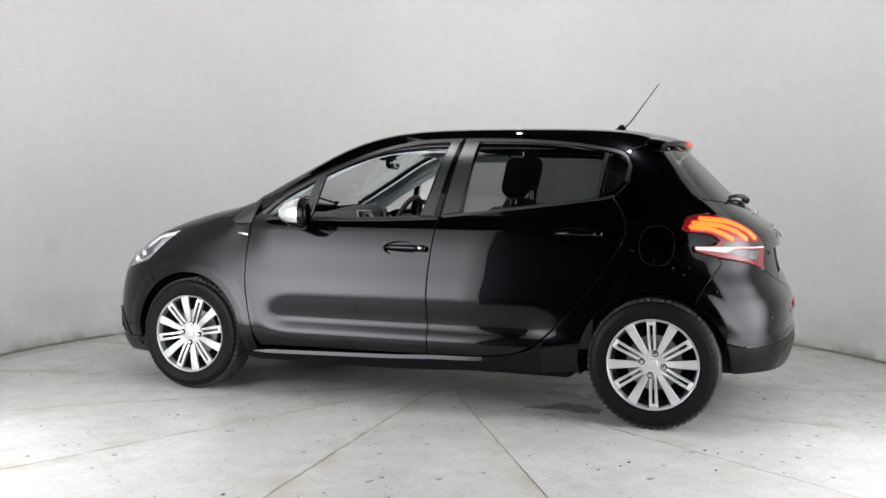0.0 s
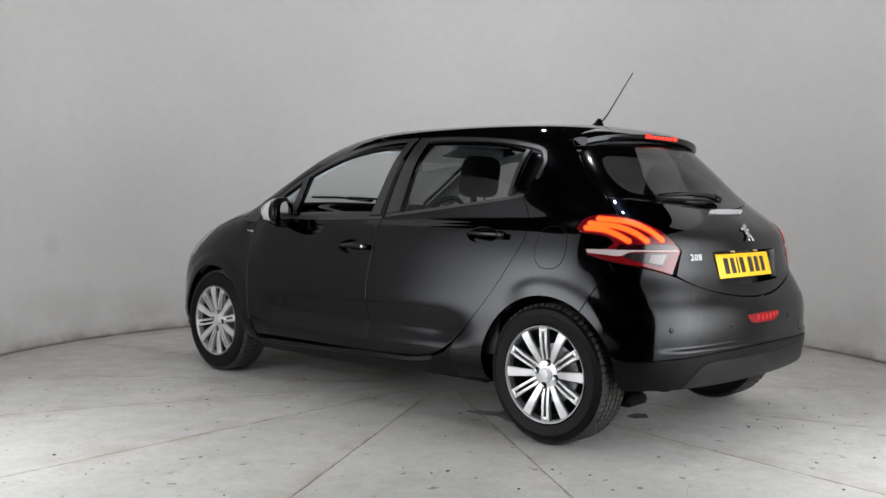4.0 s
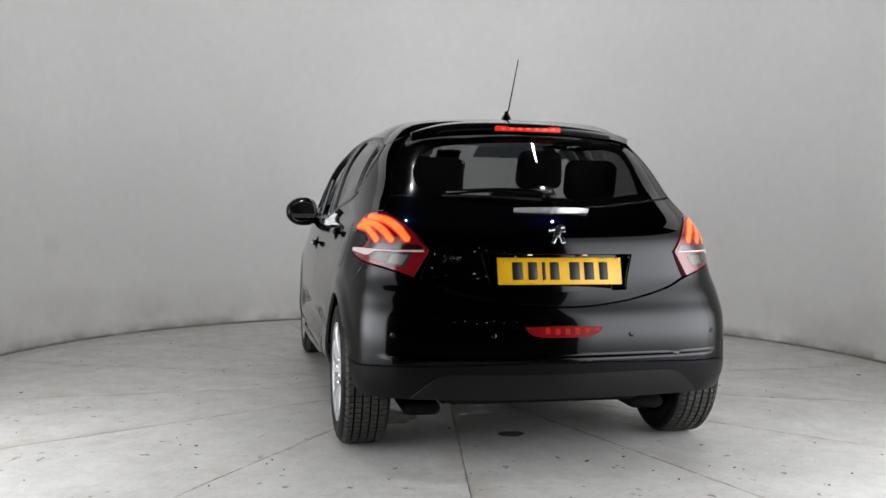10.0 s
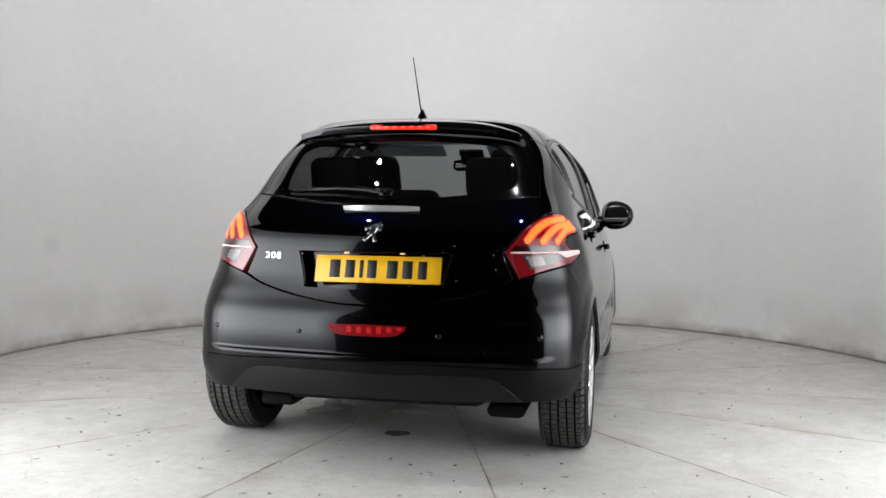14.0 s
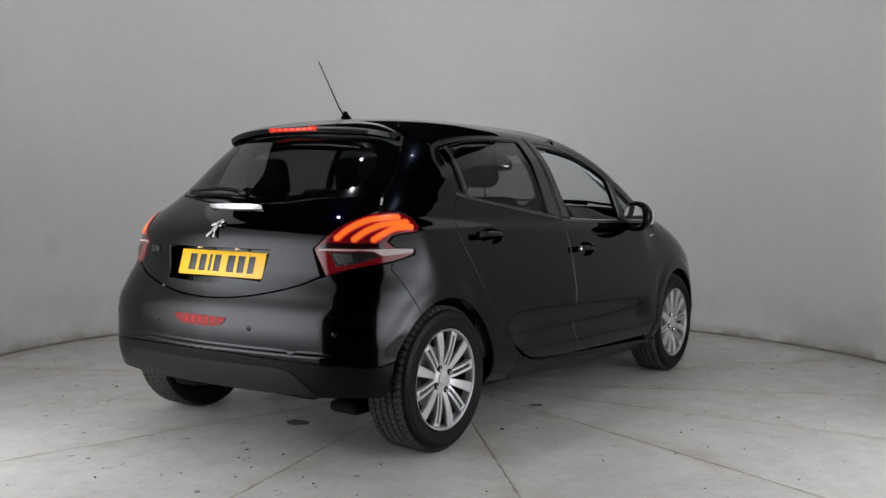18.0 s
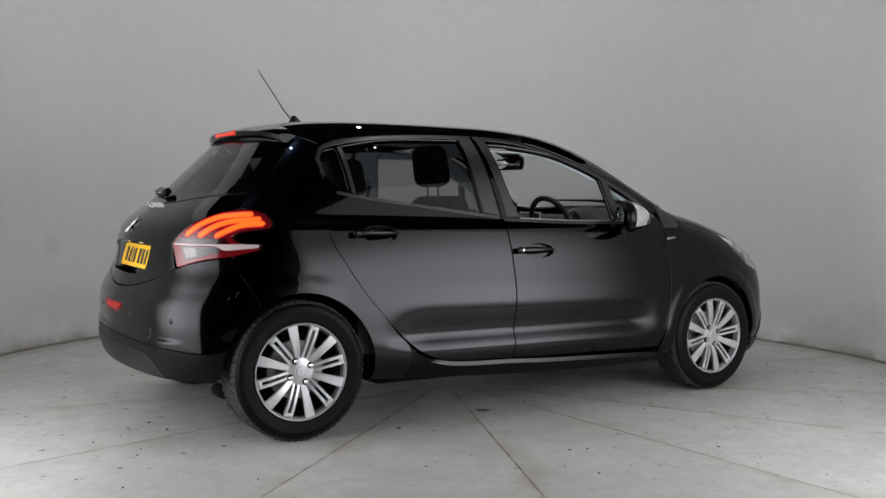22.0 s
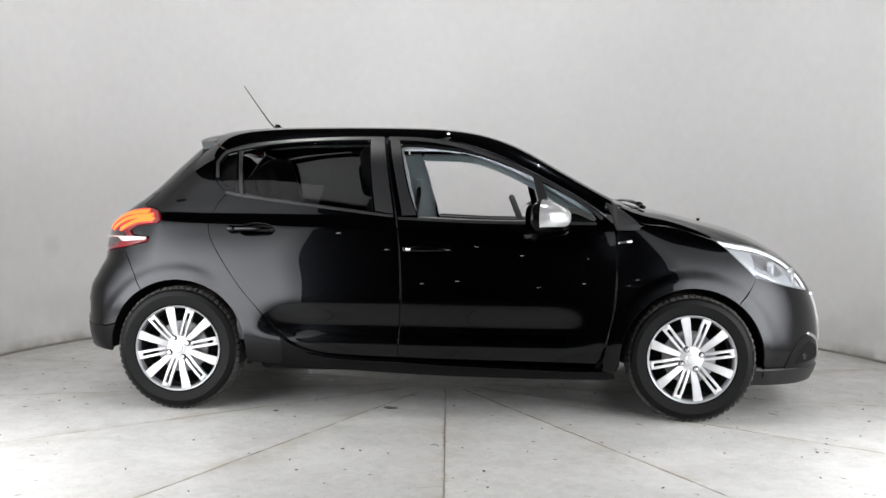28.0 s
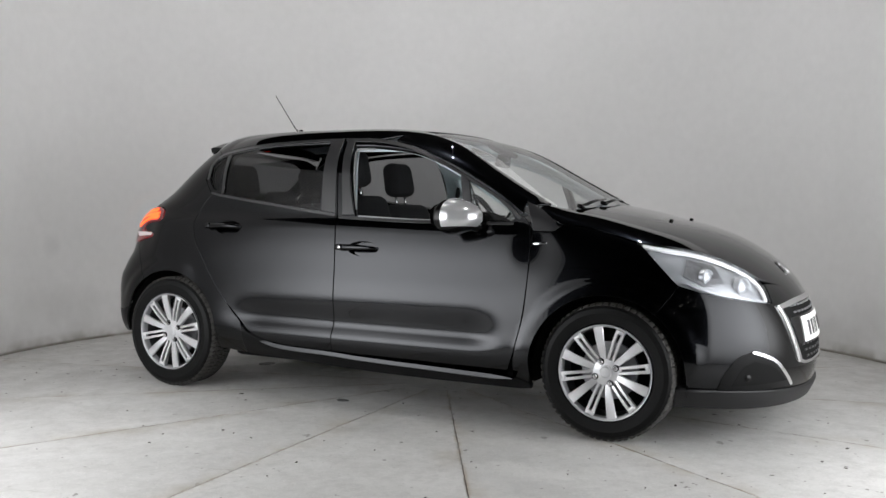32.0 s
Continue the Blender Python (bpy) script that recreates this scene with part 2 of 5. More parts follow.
def booth_wall(name):
    """White matt paint: faint roller streaks, scuffs, and a foot darkened by grime and painted-in shade."""
    m = material(name, (0.715, 0.709, 0.705), 0.7, grain=(14, 0.02), stain=(0.7, 0.04), bump=(90, 0.0005))
    nodes, links = m.node_tree.nodes, m.node_tree.links
    shader = nodes["Principled BSDF"]
    place, split = nodes.new("ShaderNodeTexCoord"), nodes.new("ShaderNodeSeparateXYZ")
    links.new(place.outputs["Object"], split.inputs[0])
    # darker towards the floor: brown grime, plus the foot's shade put into the colour
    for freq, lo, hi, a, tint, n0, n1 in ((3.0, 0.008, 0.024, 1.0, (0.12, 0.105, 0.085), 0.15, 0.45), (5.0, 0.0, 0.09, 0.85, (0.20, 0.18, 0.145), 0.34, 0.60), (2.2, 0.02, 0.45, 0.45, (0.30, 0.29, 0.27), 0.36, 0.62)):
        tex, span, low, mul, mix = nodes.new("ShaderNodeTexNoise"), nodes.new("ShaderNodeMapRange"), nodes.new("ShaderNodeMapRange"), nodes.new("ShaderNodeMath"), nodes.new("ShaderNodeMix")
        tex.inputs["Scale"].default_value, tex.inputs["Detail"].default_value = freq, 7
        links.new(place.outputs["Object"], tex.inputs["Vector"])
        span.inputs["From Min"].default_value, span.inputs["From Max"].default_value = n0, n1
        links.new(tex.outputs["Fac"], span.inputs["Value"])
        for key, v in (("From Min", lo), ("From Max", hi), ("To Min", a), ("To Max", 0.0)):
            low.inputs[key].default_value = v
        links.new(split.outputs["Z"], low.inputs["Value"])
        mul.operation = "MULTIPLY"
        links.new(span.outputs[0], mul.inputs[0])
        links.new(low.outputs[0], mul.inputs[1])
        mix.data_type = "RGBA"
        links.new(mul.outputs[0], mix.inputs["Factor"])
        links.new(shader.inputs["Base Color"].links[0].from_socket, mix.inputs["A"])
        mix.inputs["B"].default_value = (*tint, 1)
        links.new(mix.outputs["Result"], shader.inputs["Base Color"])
    for at, size, depth in (((-2.839, 1.086, 0.707), 0.10, 0.16), ((-2.893, 0.932, 1.246), 0.35, 0.03), ((2.820, 1.135, 1.119), 0.30, 0.04)):
        away, spot, mix = nodes.new("ShaderNodeVectorMath"), nodes.new("ShaderNodeMapRange"), nodes.new("ShaderNodeMix")
        away.operation = "DISTANCE"
        links.new(place.outputs["Object"], away.inputs[0])
        away.inputs[1].default_value = at
        for key, v in (("From Min", 0.3 * size), ("From Max", size), ("To Min", depth), ("To Max", 0.0)):
            spot.inputs[key].default_value = v
        links.new(away.outputs["Value"], spot.inputs["Value"])
        mix.data_type = "RGBA"
        links.new(spot.outputs[0], mix.inputs["Factor"])
        links.new(shader.inputs["Base Color"].links[0].from_socket, mix.inputs["A"])
        mix.inputs["B"].default_value = (0.34, 0.34, 0.34, 1)
        links.new(mix.outputs["Result"], shader.inputs["Base Color"])
    return m


def softbox(name):
    """A curved light panel, brightest half way round to the white wall and fading towards its foot and top."""
    m = bpy.data.materials.new(name)
    m.use_nodes = True
    nodes, links = m.node_tree.nodes, m.node_tree.links
    shader = nodes["Principled BSDF"]
    shader.inputs["Base Color"].default_value = (0.75, 0.75, 0.75, 1)
    shader.inputs["Emission Color"].default_value = (0.955, 0.972, 1.0, 1)
    place, split, angle = nodes.new("ShaderNodeTexCoord"), nodes.new("ShaderNodeSeparateXYZ"), nodes.new("ShaderNodeMath")
    links.new(place.outputs["Object"], split.inputs[0])
    angle.operation = "ARCTAN2"
    side, back = nodes.new("ShaderNodeMath"), nodes.new("ShaderNodeMath")
    side.operation, back.operation = "ABSOLUTE", "MULTIPLY"
    back.inputs[1].default_value = -1
    links.new(split.outputs["X"], side.inputs[0])
    links.new(split.outputs["Y"], back.inputs[0])
    links.new(side.outputs[0], angle.inputs[0])
    links.new(back.outputs[0], angle.inputs[1])
    fades = []
    for source, lo, hi, a, b in ((angle.outputs[0], radians(50), radians(71), PANEL_GLOW, 0.0), (angle.outputs[0], radians(24.5), radians(27.5), 0.4, 1.0), (angle.outputs[0], radians(26), radians(50), 0.62, 1.0), (split.outputs["Z"], 0.0, 0.50, 0.08, 1.0), (split.outputs["Z"], 0.7, 2.6, 1.0, 0.10)):
        span = nodes.new("ShaderNodeMapRange")
        span.interpolation_type = "SMOOTHSTEP"
        for key, value in (("From Min", lo), ("From Max", hi), ("To Min", a), ("To Max", b)):
            span.inputs[key].default_value = value
        links.new(source, span.inputs["Value"])
        fades.append(span)
    level = fades[0].outputs[0]
    for fade in fades[1:]:
        mul = nodes.new("ShaderNodeMath")
        mul.operation = "MULTIPLY"
        links.new(level, mul.inputs[0])
        links.new(fade.outputs[0], mul.inputs[1])
        level = mul.outputs[0]
    links.new(level, shader.inputs["Emission Strength"])
    return m


SOFTBOX = softbox("curved light panel")
WALL_WHITE = booth_wall("white painted booth wall")


# ---- mesh tools ----
def make(name, verts, faces, mat, parent=None, label="", normals=None, smooth_faces=True):
    me = bpy.data.meshes.new(name)
    me.from_pydata([tuple(map(float, v)) for v in verts], [], [tuple(map(int, f)) for f in faces])
    me.materials.append(mat)
    if smooth_faces:
        me.polygons.foreach_set("use_smooth", [True] * len(me.polygons))
    me.update()
    if normals is not None:
        me.normals_split_custom_set_from_vertices([tuple(map(float, v)) for v in normals])
    ob = new(name, me)
    ob.parent = parent
    if label:
        tagged(ob, label)
    return ob


def part(name, bm, mat, parent=None, label="", smooth_faces=True):
    me = bpy.data.meshes.new(name)
    bmesh.ops.recalc_face_normals(bm, faces=bm.faces)
    for f in bm.faces:
        f.smooth = smooth_faces
    bm.to_mesh(me)
    bm.free()
    me.materials.append(mat)
    ob = new(name, me)
    ob.parent = parent
    if label:
        tagged(ob, label)
    return ob


def creased(ob, degrees=35):
    me = ob.data
    bm = bmesh.new()
    bm.from_mesh(me)
    for e in bm.edges:
        if len(e.link_faces) == 2 and e.calc_face_angle(0) > radians(degrees):
            e.smooth = False
    bm.to_mesh(me)
    bm.free()
    return ob


def block(size, at=(0, 0, 0), bevel=0.01, turn=(0, 0, 0), segments=2):
    """A rounded box."""
    bm = bmesh.new()
    bmesh.ops.create_cube(bm, size=1)
    bmesh.ops.scale(bm, vec=size, verts=bm.verts)
    if bevel:
        bmesh.ops.bevel(bm, geom=list(bm.edges), offset=bevel, segments=segments, profile=0.5, affect="EDGES")
    bmesh.ops.transform(bm, matrix=pose(*at, *turn), verts=bm.verts)
    return bm


def lathe(profile, steps=48, turn=None):
    """A solid of revolution about the y axis from (radius, y) pairs."""
    bm = bmesh.new()
    rows = []
    for r, y in profile:
        rows.append([bm.verts.new((r * math.cos(a), y, r * math.sin(a))) for a in (2 * math.pi * i / steps for i in range(steps))])
    for one, two in zip(rows, rows[1:]):
        for i in range(steps):
            j = (i + 1) % steps
            bm.faces.new((one[i], one[j], two[j], two[i]))
    if turn:
        bmesh.ops.transform(bm, matrix=turn, verts=bm.verts)
    return bm


def tube(points, radius, sides=8, taper=1.0):
    """A round bar along points, with closed ends."""
    pts = [Vector(p) for p in points]
    bm = bmesh.new()
    rows = []
    for i, p in enumerate(pts):
        way = (pts[min(i + 1, len(pts) - 1)] - pts[max(i - 1, 0)]).normalized()
        q = way.to_track_quat("Z", "Y").to_matrix()
        r = radius * (1 + (taper - 1) * i / (len(pts) - 1))
        rows.append([bm.verts.new(p + q @ Vector((r * math.cos(a), r * math.sin(a), 0))) for a in (2 * math.pi * k / sides for k in range(sides))])
    for one, two in zip(rows, rows[1:]):
        for k in range(sides):
            bm.faces.new((one[k], one[(k + 1) % sides], two[(k + 1) % sides], two[k]))
    bm.faces.new(rows[0]), bm.faces.new(rows[-1])
    return bm


def merged(*meshes):
    out = bmesh.new()
    for bm in meshes:
        me = bpy.data.meshes.new("piece")
        bm.to_mesh(me)
        bm.free()
        out.from_mesh(me)
        bpy.data.meshes.remove(me)
    return out


# ---- body surface ----
def spline(*pairs):
    """A smooth curve through pairs of numbers (natural cubic)."""
    x, y = np.array(pairs[0::2], float), np.array(pairs[1::2], float)
    n, h = len(x), np.diff(x)
    a, b = np.eye(n), np.zeros(n)
    for i in range(1, n - 1):
        a[i, i - 1:i + 2] = h[i - 1], 2 * (h[i - 1] + h[i]), h[i]
        b[i] = 6 * ((y[i + 1] - y[i]) / h[i] - (y[i] - y[i - 1]) / h[i - 1])
    m = np.linalg.solve(a, b)

    def curve(q):
        q = np.clip(np.asarray(q, float), x[0], x[-1])
        i = np.clip(np.searchsorted(x, q) - 1, 0, n - 2)
        d, e, w = x[i + 1] - q, q - x[i], h[i]
        return (m[i] * d ** 3 + m[i + 1] * e ** 3) / (6 * w) + (y[i] / w - m[i] * w / 6) * d + (y[i + 1] / w - m[i + 1] * w / 6) * e
    return curve


def smooth(lo, hi, v):
    s = np.clip((v - lo) / (hi - lo), 0, 1)
    return s * s * s * (s * (6 * s - 15) + 10)


def soft_max(a, b, k):
    h = np.maximum(k - np.abs(a - b), 0) / k
    return np.maximum(a, b) + h ** 3 * k / 6


AXLE, HUB_Z = 1.269, 0.303
half_width = spline(0.10, 0.690, 0.20, 0.780, 0.30, 0.852, 0.45, 0.866, 0.60, 0.858, 0.72, 0.840, 0.83, 0.810, 0.93, 0.784, 1.02, 0.760, 1.15, 0.722,
                    1.28, 0.666, 1.38, 0.590, 1.50, 0.490)
plan = spline(-2.0, 0.972, -1.7, 0.968, -1.4, 0.974, -1.0, 0.984, -0.4, 1.000, 0.3, 1.009, 0.7, 1.008, 1.1, 0.999, 1.5, 0.976, 2.1, 0.938)
top = spline(-1.75, 1.345, -1.40, 1.402, -1.2, 1.432, -1.0, 1.448, -0.7, 1.458, -0.35, 1.461, -0.05, 1.457, 0.20, 1.432, 0.40, 1.372, 0.60, 1.268, 0.80, 1.159,
             0.98, 1.076, 1.15, 1.037, 1.35, 0.992, 1.55, 0.954, 1.75, 0.902, 1.92, 0.816, 2.06, 0.691)
rear = spline(0.10, -1.773, 0.22, -1.830, 0.32, -1.870, 0.45, -1.886, 0.57, -1.886, 0.62, -1.874, 0.66, -1.852, 0.74, -1.828, 0.84, -1.814, 0.89, -1.806, 0.93, -1.788, 0.965, -1.756, 1.00, -1.714,
              1.08, -1.606, 1.20, -1.478, 1.32, -1.358, 1.45, -1.245)
front = spline(0.05, 1.910, 0.15, 2.006, 0.25, 2.050, 0.45, 2.067, 0.60, 2.054, 0.72, 2.013, 0.85, 1.909, 1.10, 1.692)


def ring(x, z):
    """Distance from the centre of the nearer wheel."""
    return np.minimum(np.hypot(x - AXLE, z - HUB_Z), np.hypot(x + AXLE, z - HUB_Z))


def side_shape(x, z):
    """Half width of the body at x and height z, with its scallops and wheel-arch lips."""
    w = half_width(z) * plan(x)
    span = smooth(-0.95, -0.58, x) * (1 - smooth(0.58, 0.84, x))
    w = w - 0.025 * span * np.exp(-((z - 0.432) / np.where(z > 0.432, 0.085, 0.046)) ** 2)
    shoulder = 0.902 - 0.012 * x
    w = w + 0.017 * smooth(0.66, shoulder - 0.003, z) * (1 - smooth(shoulder + 0.003, shoulder + 0.085, z)) * smooth(-1.52, -1.35, x) * (1 - smooth(0.72, 1.0, x))
    r = ring(x, z)
    w = w + 0.0085 * (1 - smooth(0.380, 0.450, r)) * (1 - smooth(-1.22, -1.02, x) * (1 - smooth(-0.6, -0.5, x))) * smooth(0.10, 0.3, z) * (z < 0.9) * (1 - smooth(1.46, 1.58, -x) * (1 - smooth(0.42, 0.56, z)))
    w = w + 0.012 * np.exp(-((x + 1.25) / 0.45) ** 2) * np.exp(-((z - 0.78) / 0.12) ** 2)
    return w


def body(x, y, z):
    """Below nought inside the car's body, nought on its skin."""
    a = np.abs(y)
    side = a - side_shape(x, z)
    crown = np.where(x < 0.9, 0.026, 0.032) * (a / 0.6) ** 2.2
    roof = (z - top(x) + crown) * 0.95
    ledge = 0.010 * (1 - smooth(0.449, 0.459, z)) * (1 - smooth(0.60, 0.74, a))
    hind = (rear(z) - ledge + 0.060 * (a / 0.6) ** 1.6 + 0.022 * smooth(0.66, 0.78, z) * (a / 0.6) ** 1.4 - x) * (0.85 - 0.15 * smooth(0.95, 1.1, z))
    nose = (x - front(z) + 0.125 * (a / 0.55) ** 2.0) * 0.9
    f = soft_max(side, hind, 0.44)
    f = soft_max(f, roof, 0.11 + 0.11 * smooth(0.90, 1.20, x))
    return soft_max(f, nose, 0.49)


def cast(origin, way, lo, hi):
    """Where the lines origin + d * way leave the body, d between lo and hi."""
    lo, hi = np.full(len(origin), float(lo)), np.full(len(origin), float(hi))
    for _ in range(40):
        mid = (lo + hi) / 2
        p = origin + way * mid[:, None]
        out = body(p[:, 0], p[:, 1], p[:, 2]) > 0
        hi, lo = np.where(out, mid, hi), np.where(out, lo, mid)
    return origin + way * hi[:, None]


def skin_normals(p, e=0.004):
    g = np.stack([body(*(p + e * np.eye(3)[i]).T) - body(*(p - e * np.eye(3)[i]).T) for i in range(3)], 1)
    return g / np.linalg.norm(g, axis=1)[:, None]


# Each panel is drawn in a flat chart and cast on to the body:
# side: x, z   top: x, y   back: degrees round the rear, z   nose: degrees round the front, z
BACK_X, NOSE_X, DEG = -1.0, 1.0, 0.0148


def lift(chart, uv):
    uv = np.asarray(uv, float)
    n = len(uv)
    if chart == "side":
        return cast(np.c_[uv[:, 0], np.zeros(n), uv[:, 1]], np.tile((0.0, 1.0, 0.0), (n, 1)), 0, 1.2)
    if chart == "top":
        return cast(np.c_[uv, np.full(n, 0.3)], np.tile((0.0, 0.0, 1.0), (n, 1)), 0, 1.4)
    a = np.radians(uv[:, 0])
    s, x0 = (-1, BACK_X) if chart == "back" else (1, NOSE_X)
    return cast(np.c_[np.full(n, x0), np.zeros(n), uv[:, 1]], np.c_[s * np.cos(a), np.sin(a), np.zeros(n)], 0, 1.6)


def chart_of(chart, p):
    """The chart's coordinates of points of the skin."""
    p = np.asarray(p, float)
    if chart == "side":
        return p[:, [0, 2]]
    if chart == "top":
        return p[:, :2]
    s, x0 = (-1, BACK_X) if chart == "back" else (1, NOSE_X)
    return np.c_[np.degrees(np.arctan2(p[:, 1], s * (p[:, 0] - x0))), p[:, 2]]


def rechart(uv, one, two):
    return [tuple(q) for q in chart_of(two, lift(one, uv))]


def flowing(points, step, closed=True, bend=38):
    """A line through points, curved but for its sharp corners."""
    p = np.array(points, float)
    n = len(p)
    out = []
    corner = np.zeros(n, bool)
    for i in range(n):
        a, b = p[i] - p[i - 1], p[(i + 1) % n] - p[i]
        c = np.dot(a, b) / (np.linalg.norm(a) * np.linalg.norm(b) + 1e-12)
        corner[i] = c < math.cos(radians(bend))
    if not closed:
        corner[0] = corner[-1] = True
    for i in range(n if closed else n - 1):
        j = (i + 1) % n
        a, b = p[i], p[j]
        d = b - a
        size = np.linalg.norm(d)
        ta = d if corner[i] else (b - p[i - 1]) / (np.linalg.norm(b - p[i - 1]) + 1e-12) * size
        k = (j + 1) % n
        tb = d if corner[j] else (p[k] - a) / (np.linalg.norm(p[k] - a) + 1e-12) * size
        m = max(1, int(math.ceil(size / step)))
        for s in np.arange(m) / m:
            out.append((2 * s ** 3 - 3 * s ** 2 + 1) * a + (s ** 3 - 2 * s ** 2 + s) * ta + (-2 * s ** 3 + 3 * s ** 2) * b + (s ** 3 - s ** 2) * tb)
    if not closed:
        out.append(p[-1])
    return np.array(out)


def area(p):
    x, y = p[:, 0], p[:, 1]
    return 0.5 * np.sum(x * np.roll(y, -1) - np.roll(x, -1) * y)


def shrunk(p, gap):
    """The closed line moved inwards by gap."""
    d = np.roll(p, -1, 0) - np.roll(p, 1, 0)
    d /= np.linalg.norm(d, axis=1)[:, None] + 1e-12
    s = 1 if area(p) > 0 else -1
    return p + gap * s * np.c_[-d[:, 1], d[:, 0]]


def inside(q, poly):
    x, y = q[:, 0], q[:, 1]
    hit = np.zeros(len(q), bool)
    for (x1, y1), (x2, y2) in zip(poly, np.roll(poly, -1, 0)):
        if y1 != y2:
            hit ^= ((y1 > y) != (y2 > y)) & (x < (x2 - x1) * (y - y1) / (y2 - y1) + x1)
    return hit


def panel(name, chart, outline, mat, parent, side=1, proud=0.0, step=0.03, depth=0.014, gap=0.002, holes=(), label="", bend=38):
    """A pressed sheet of the body inside an outline of its chart, with folded edges; holes are outlines too."""
    unit = np.array((DEG, 1.0)) if chart in ("back", "nose") else np.ones(2)
    loops = [shrunk(flowing(np.array(outline) * unit, step * 0.6, bend=bend), gap)]
    loops += [shrunk(flowing(np.array(h) * unit, step * 0.6, bend=bend), -gap) for h in holes]
    lo, hi = loops[0].min(0), loops[0].max(0)
    gx, gy = np.meshgrid(np.arange(lo[0], hi[0], step), np.arange(lo[1], hi[1], step))
    grid = np.c_[gx.ravel(), gy.ravel()]
    keep = inside(grid, loops[0])
    for h in loops[1:]:
        keep &= ~inside(grid, h)
    grid = grid[keep]
    line = np.concatenate(loops)
    if len(grid):
        near = np.min(np.linalg.norm(grid[:, None] - line[None], axis=2), axis=1)
        grid = grid[near > step * 0.35]
    edges, at = [], 0
    for h in loops:
        edges += [(at + i, at + (i + 1) % len(h)) for i in range(len(h))]
        at += len(h)
    uv = np.concatenate([line, grid])
    flat, _, tris, *_ = geometry.delaunay_2d_cdt([Vector(q) for q in uv], edges, [], 0, 1e-6)
    uv, tris = np.array([tuple(q) for q in flat]), np.array([t for t in tris if len(t) == 3])
    mid = uv[tris].mean(1)
    keep = inside(mid, loops[0])
    for h in loops[1:]:
        keep &= ~inside(mid, h)
    tris = tris[keep]
    p = lift(chart, uv / unit)
    n = skin_normals(p)
    p = p + n * proud
    turn = np.einsum("ij,ij->i", np.cross(p[tris[:, 1]] - p[tris[:, 0]], p[tris[:, 2]] - p[tris[:, 0]]), n[tris[:, 0]]) < 0
    tris[turn] = tris[turn][:, ::-1]
    # folded edge
    pairs = {}
    for t in tris:
        for a, b in ((t[0], t[1]), (t[1], t[2]), (t[2], t[0])):
            pairs[(a, b)] = 1
    rim = [(a, b) for a, b in pairs if (b, a) not in pairs]
    verts, norms, faces = list(p), list(n), [tuple(t) for t in tris]
    if depth:
        outward = {}
        for a, b in rim:
            w = np.cross(p[b] - p[a], n[a])
            w /= np.linalg.norm(w) + 1e-12
            for v in (a, b):
                outward[v] = outward.get(v, 0) + w
        first, second = {}, {}
        for v, w in outward.items():
            w = w / (np.linalg.norm(w) + 1e-12)
            first[v] = len(verts)
            verts.append(p[v] - n[v] * 0.0015 + w * 0.0008), norms.append((n[v] + w) / np.linalg.norm(n[v] + w))
            second[v] = len(verts)
            verts.append(p[v] - n[v] * depth), norms.append(w)
        for a, b in rim:
            faces.append((b, a, first[a], first[b]))
            faces.append((first[b], first[a], second[a], second[b]))
    verts, norms = np.array(verts), np.array(norms)
    if side < 0:
        verts, norms = verts * (1, -1, 1), norms * (1, -1, 1)
        faces = [f[::-1] for f in faces]
    return make(name, verts, faces, mat, parent, label, norms)


# ---- the booth ----
R_WALL, WALL_TOP, MOUTH = 3.04, 2.90, 24.5
BOOTH = (0.027, 0.102, 0.0)


def round_wall(name, r0, thick, z0, z1, a0, a1, mat, steps=120, label="", flare=0.0):
    """A wall bent round the turntable's axis, from angle a0 to a1 (degrees from the camera's side), its radius growing by flare towards the mouth."""
    bm = bmesh.new()
    rows = []
    for i in range(steps + 1):
        a = radians(a0 + (a1 - a0) * i / steps)
        s, c = math.sin(a), -math.cos(a)
        r = r0 + flare * float(smooth(0.0, 1.0, (90 - abs(a0 + (a1 - a0) * i / steps)) / 68))
        rows.append([bm.verts.new((q * s, q * c, z)) for q, z in ((r, z0), (r, z1), (r + thick, z1), (r + thick, z0))])
    for one, two in zip(rows, rows[1:]):
        for k in range(4):
            bm.faces.new((one[k], one[(k + 1) % 4], two[(k + 1) % 4], two[k]))
    bm.faces.new(rows[0]), bm.faces.new(rows[-1])
    ob = part(name, bm, mat, None)
    ob.location = BOOTH
    creased(ob, 40)
    return tagged(ob, label, kind="structure")


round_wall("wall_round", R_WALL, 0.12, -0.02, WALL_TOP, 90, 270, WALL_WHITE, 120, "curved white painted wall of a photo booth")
for name, a0, a1 in (("wall_light_left", -90, -MOUTH), ("wall_light_right", MOUTH, 90)):
    round_wall(name, R_WALL, 0.12, -0.02, WALL_TOP, a0, a1, SOFTBOX, 60, "curved glowing light wall beside the booth's mouth", 0.58)


tagged(part("ceiling", block((16, 16, 0.1), (0, 0, 5.2), 0), CEILING_DARK, None, smooth_faces=False), "dark ceiling high above the booth", kind="structure")
round_wall("wall_light_band", R_WALL + 0.004, 0.10, WALL_TOP, WALL_TOP + 0.80, 80, 280, BAND_LIGHT, 110, "glowing light band above the curved wall")

# the dark room in which the camera stands
for name, size, at in (("wall_left", (0.1, 16.2, 5.4), (-8.05, 0, 2.5)), ("wall_right", (0.1, 16.2, 5.4), (8.05, 0, 2.5)),
                       ("wall_back", (16, 0.1, 5.4), (0, -8.05, 2.5)), ("wall_front", (16, 0.1, 5.4), (0, 8.05, 2.5))):
    tagged(part(name, block(size, at, 0, ), ROOM_DARK, None, smooth_faces=False), "dark plain wall of the room round the booth", kind="structure")
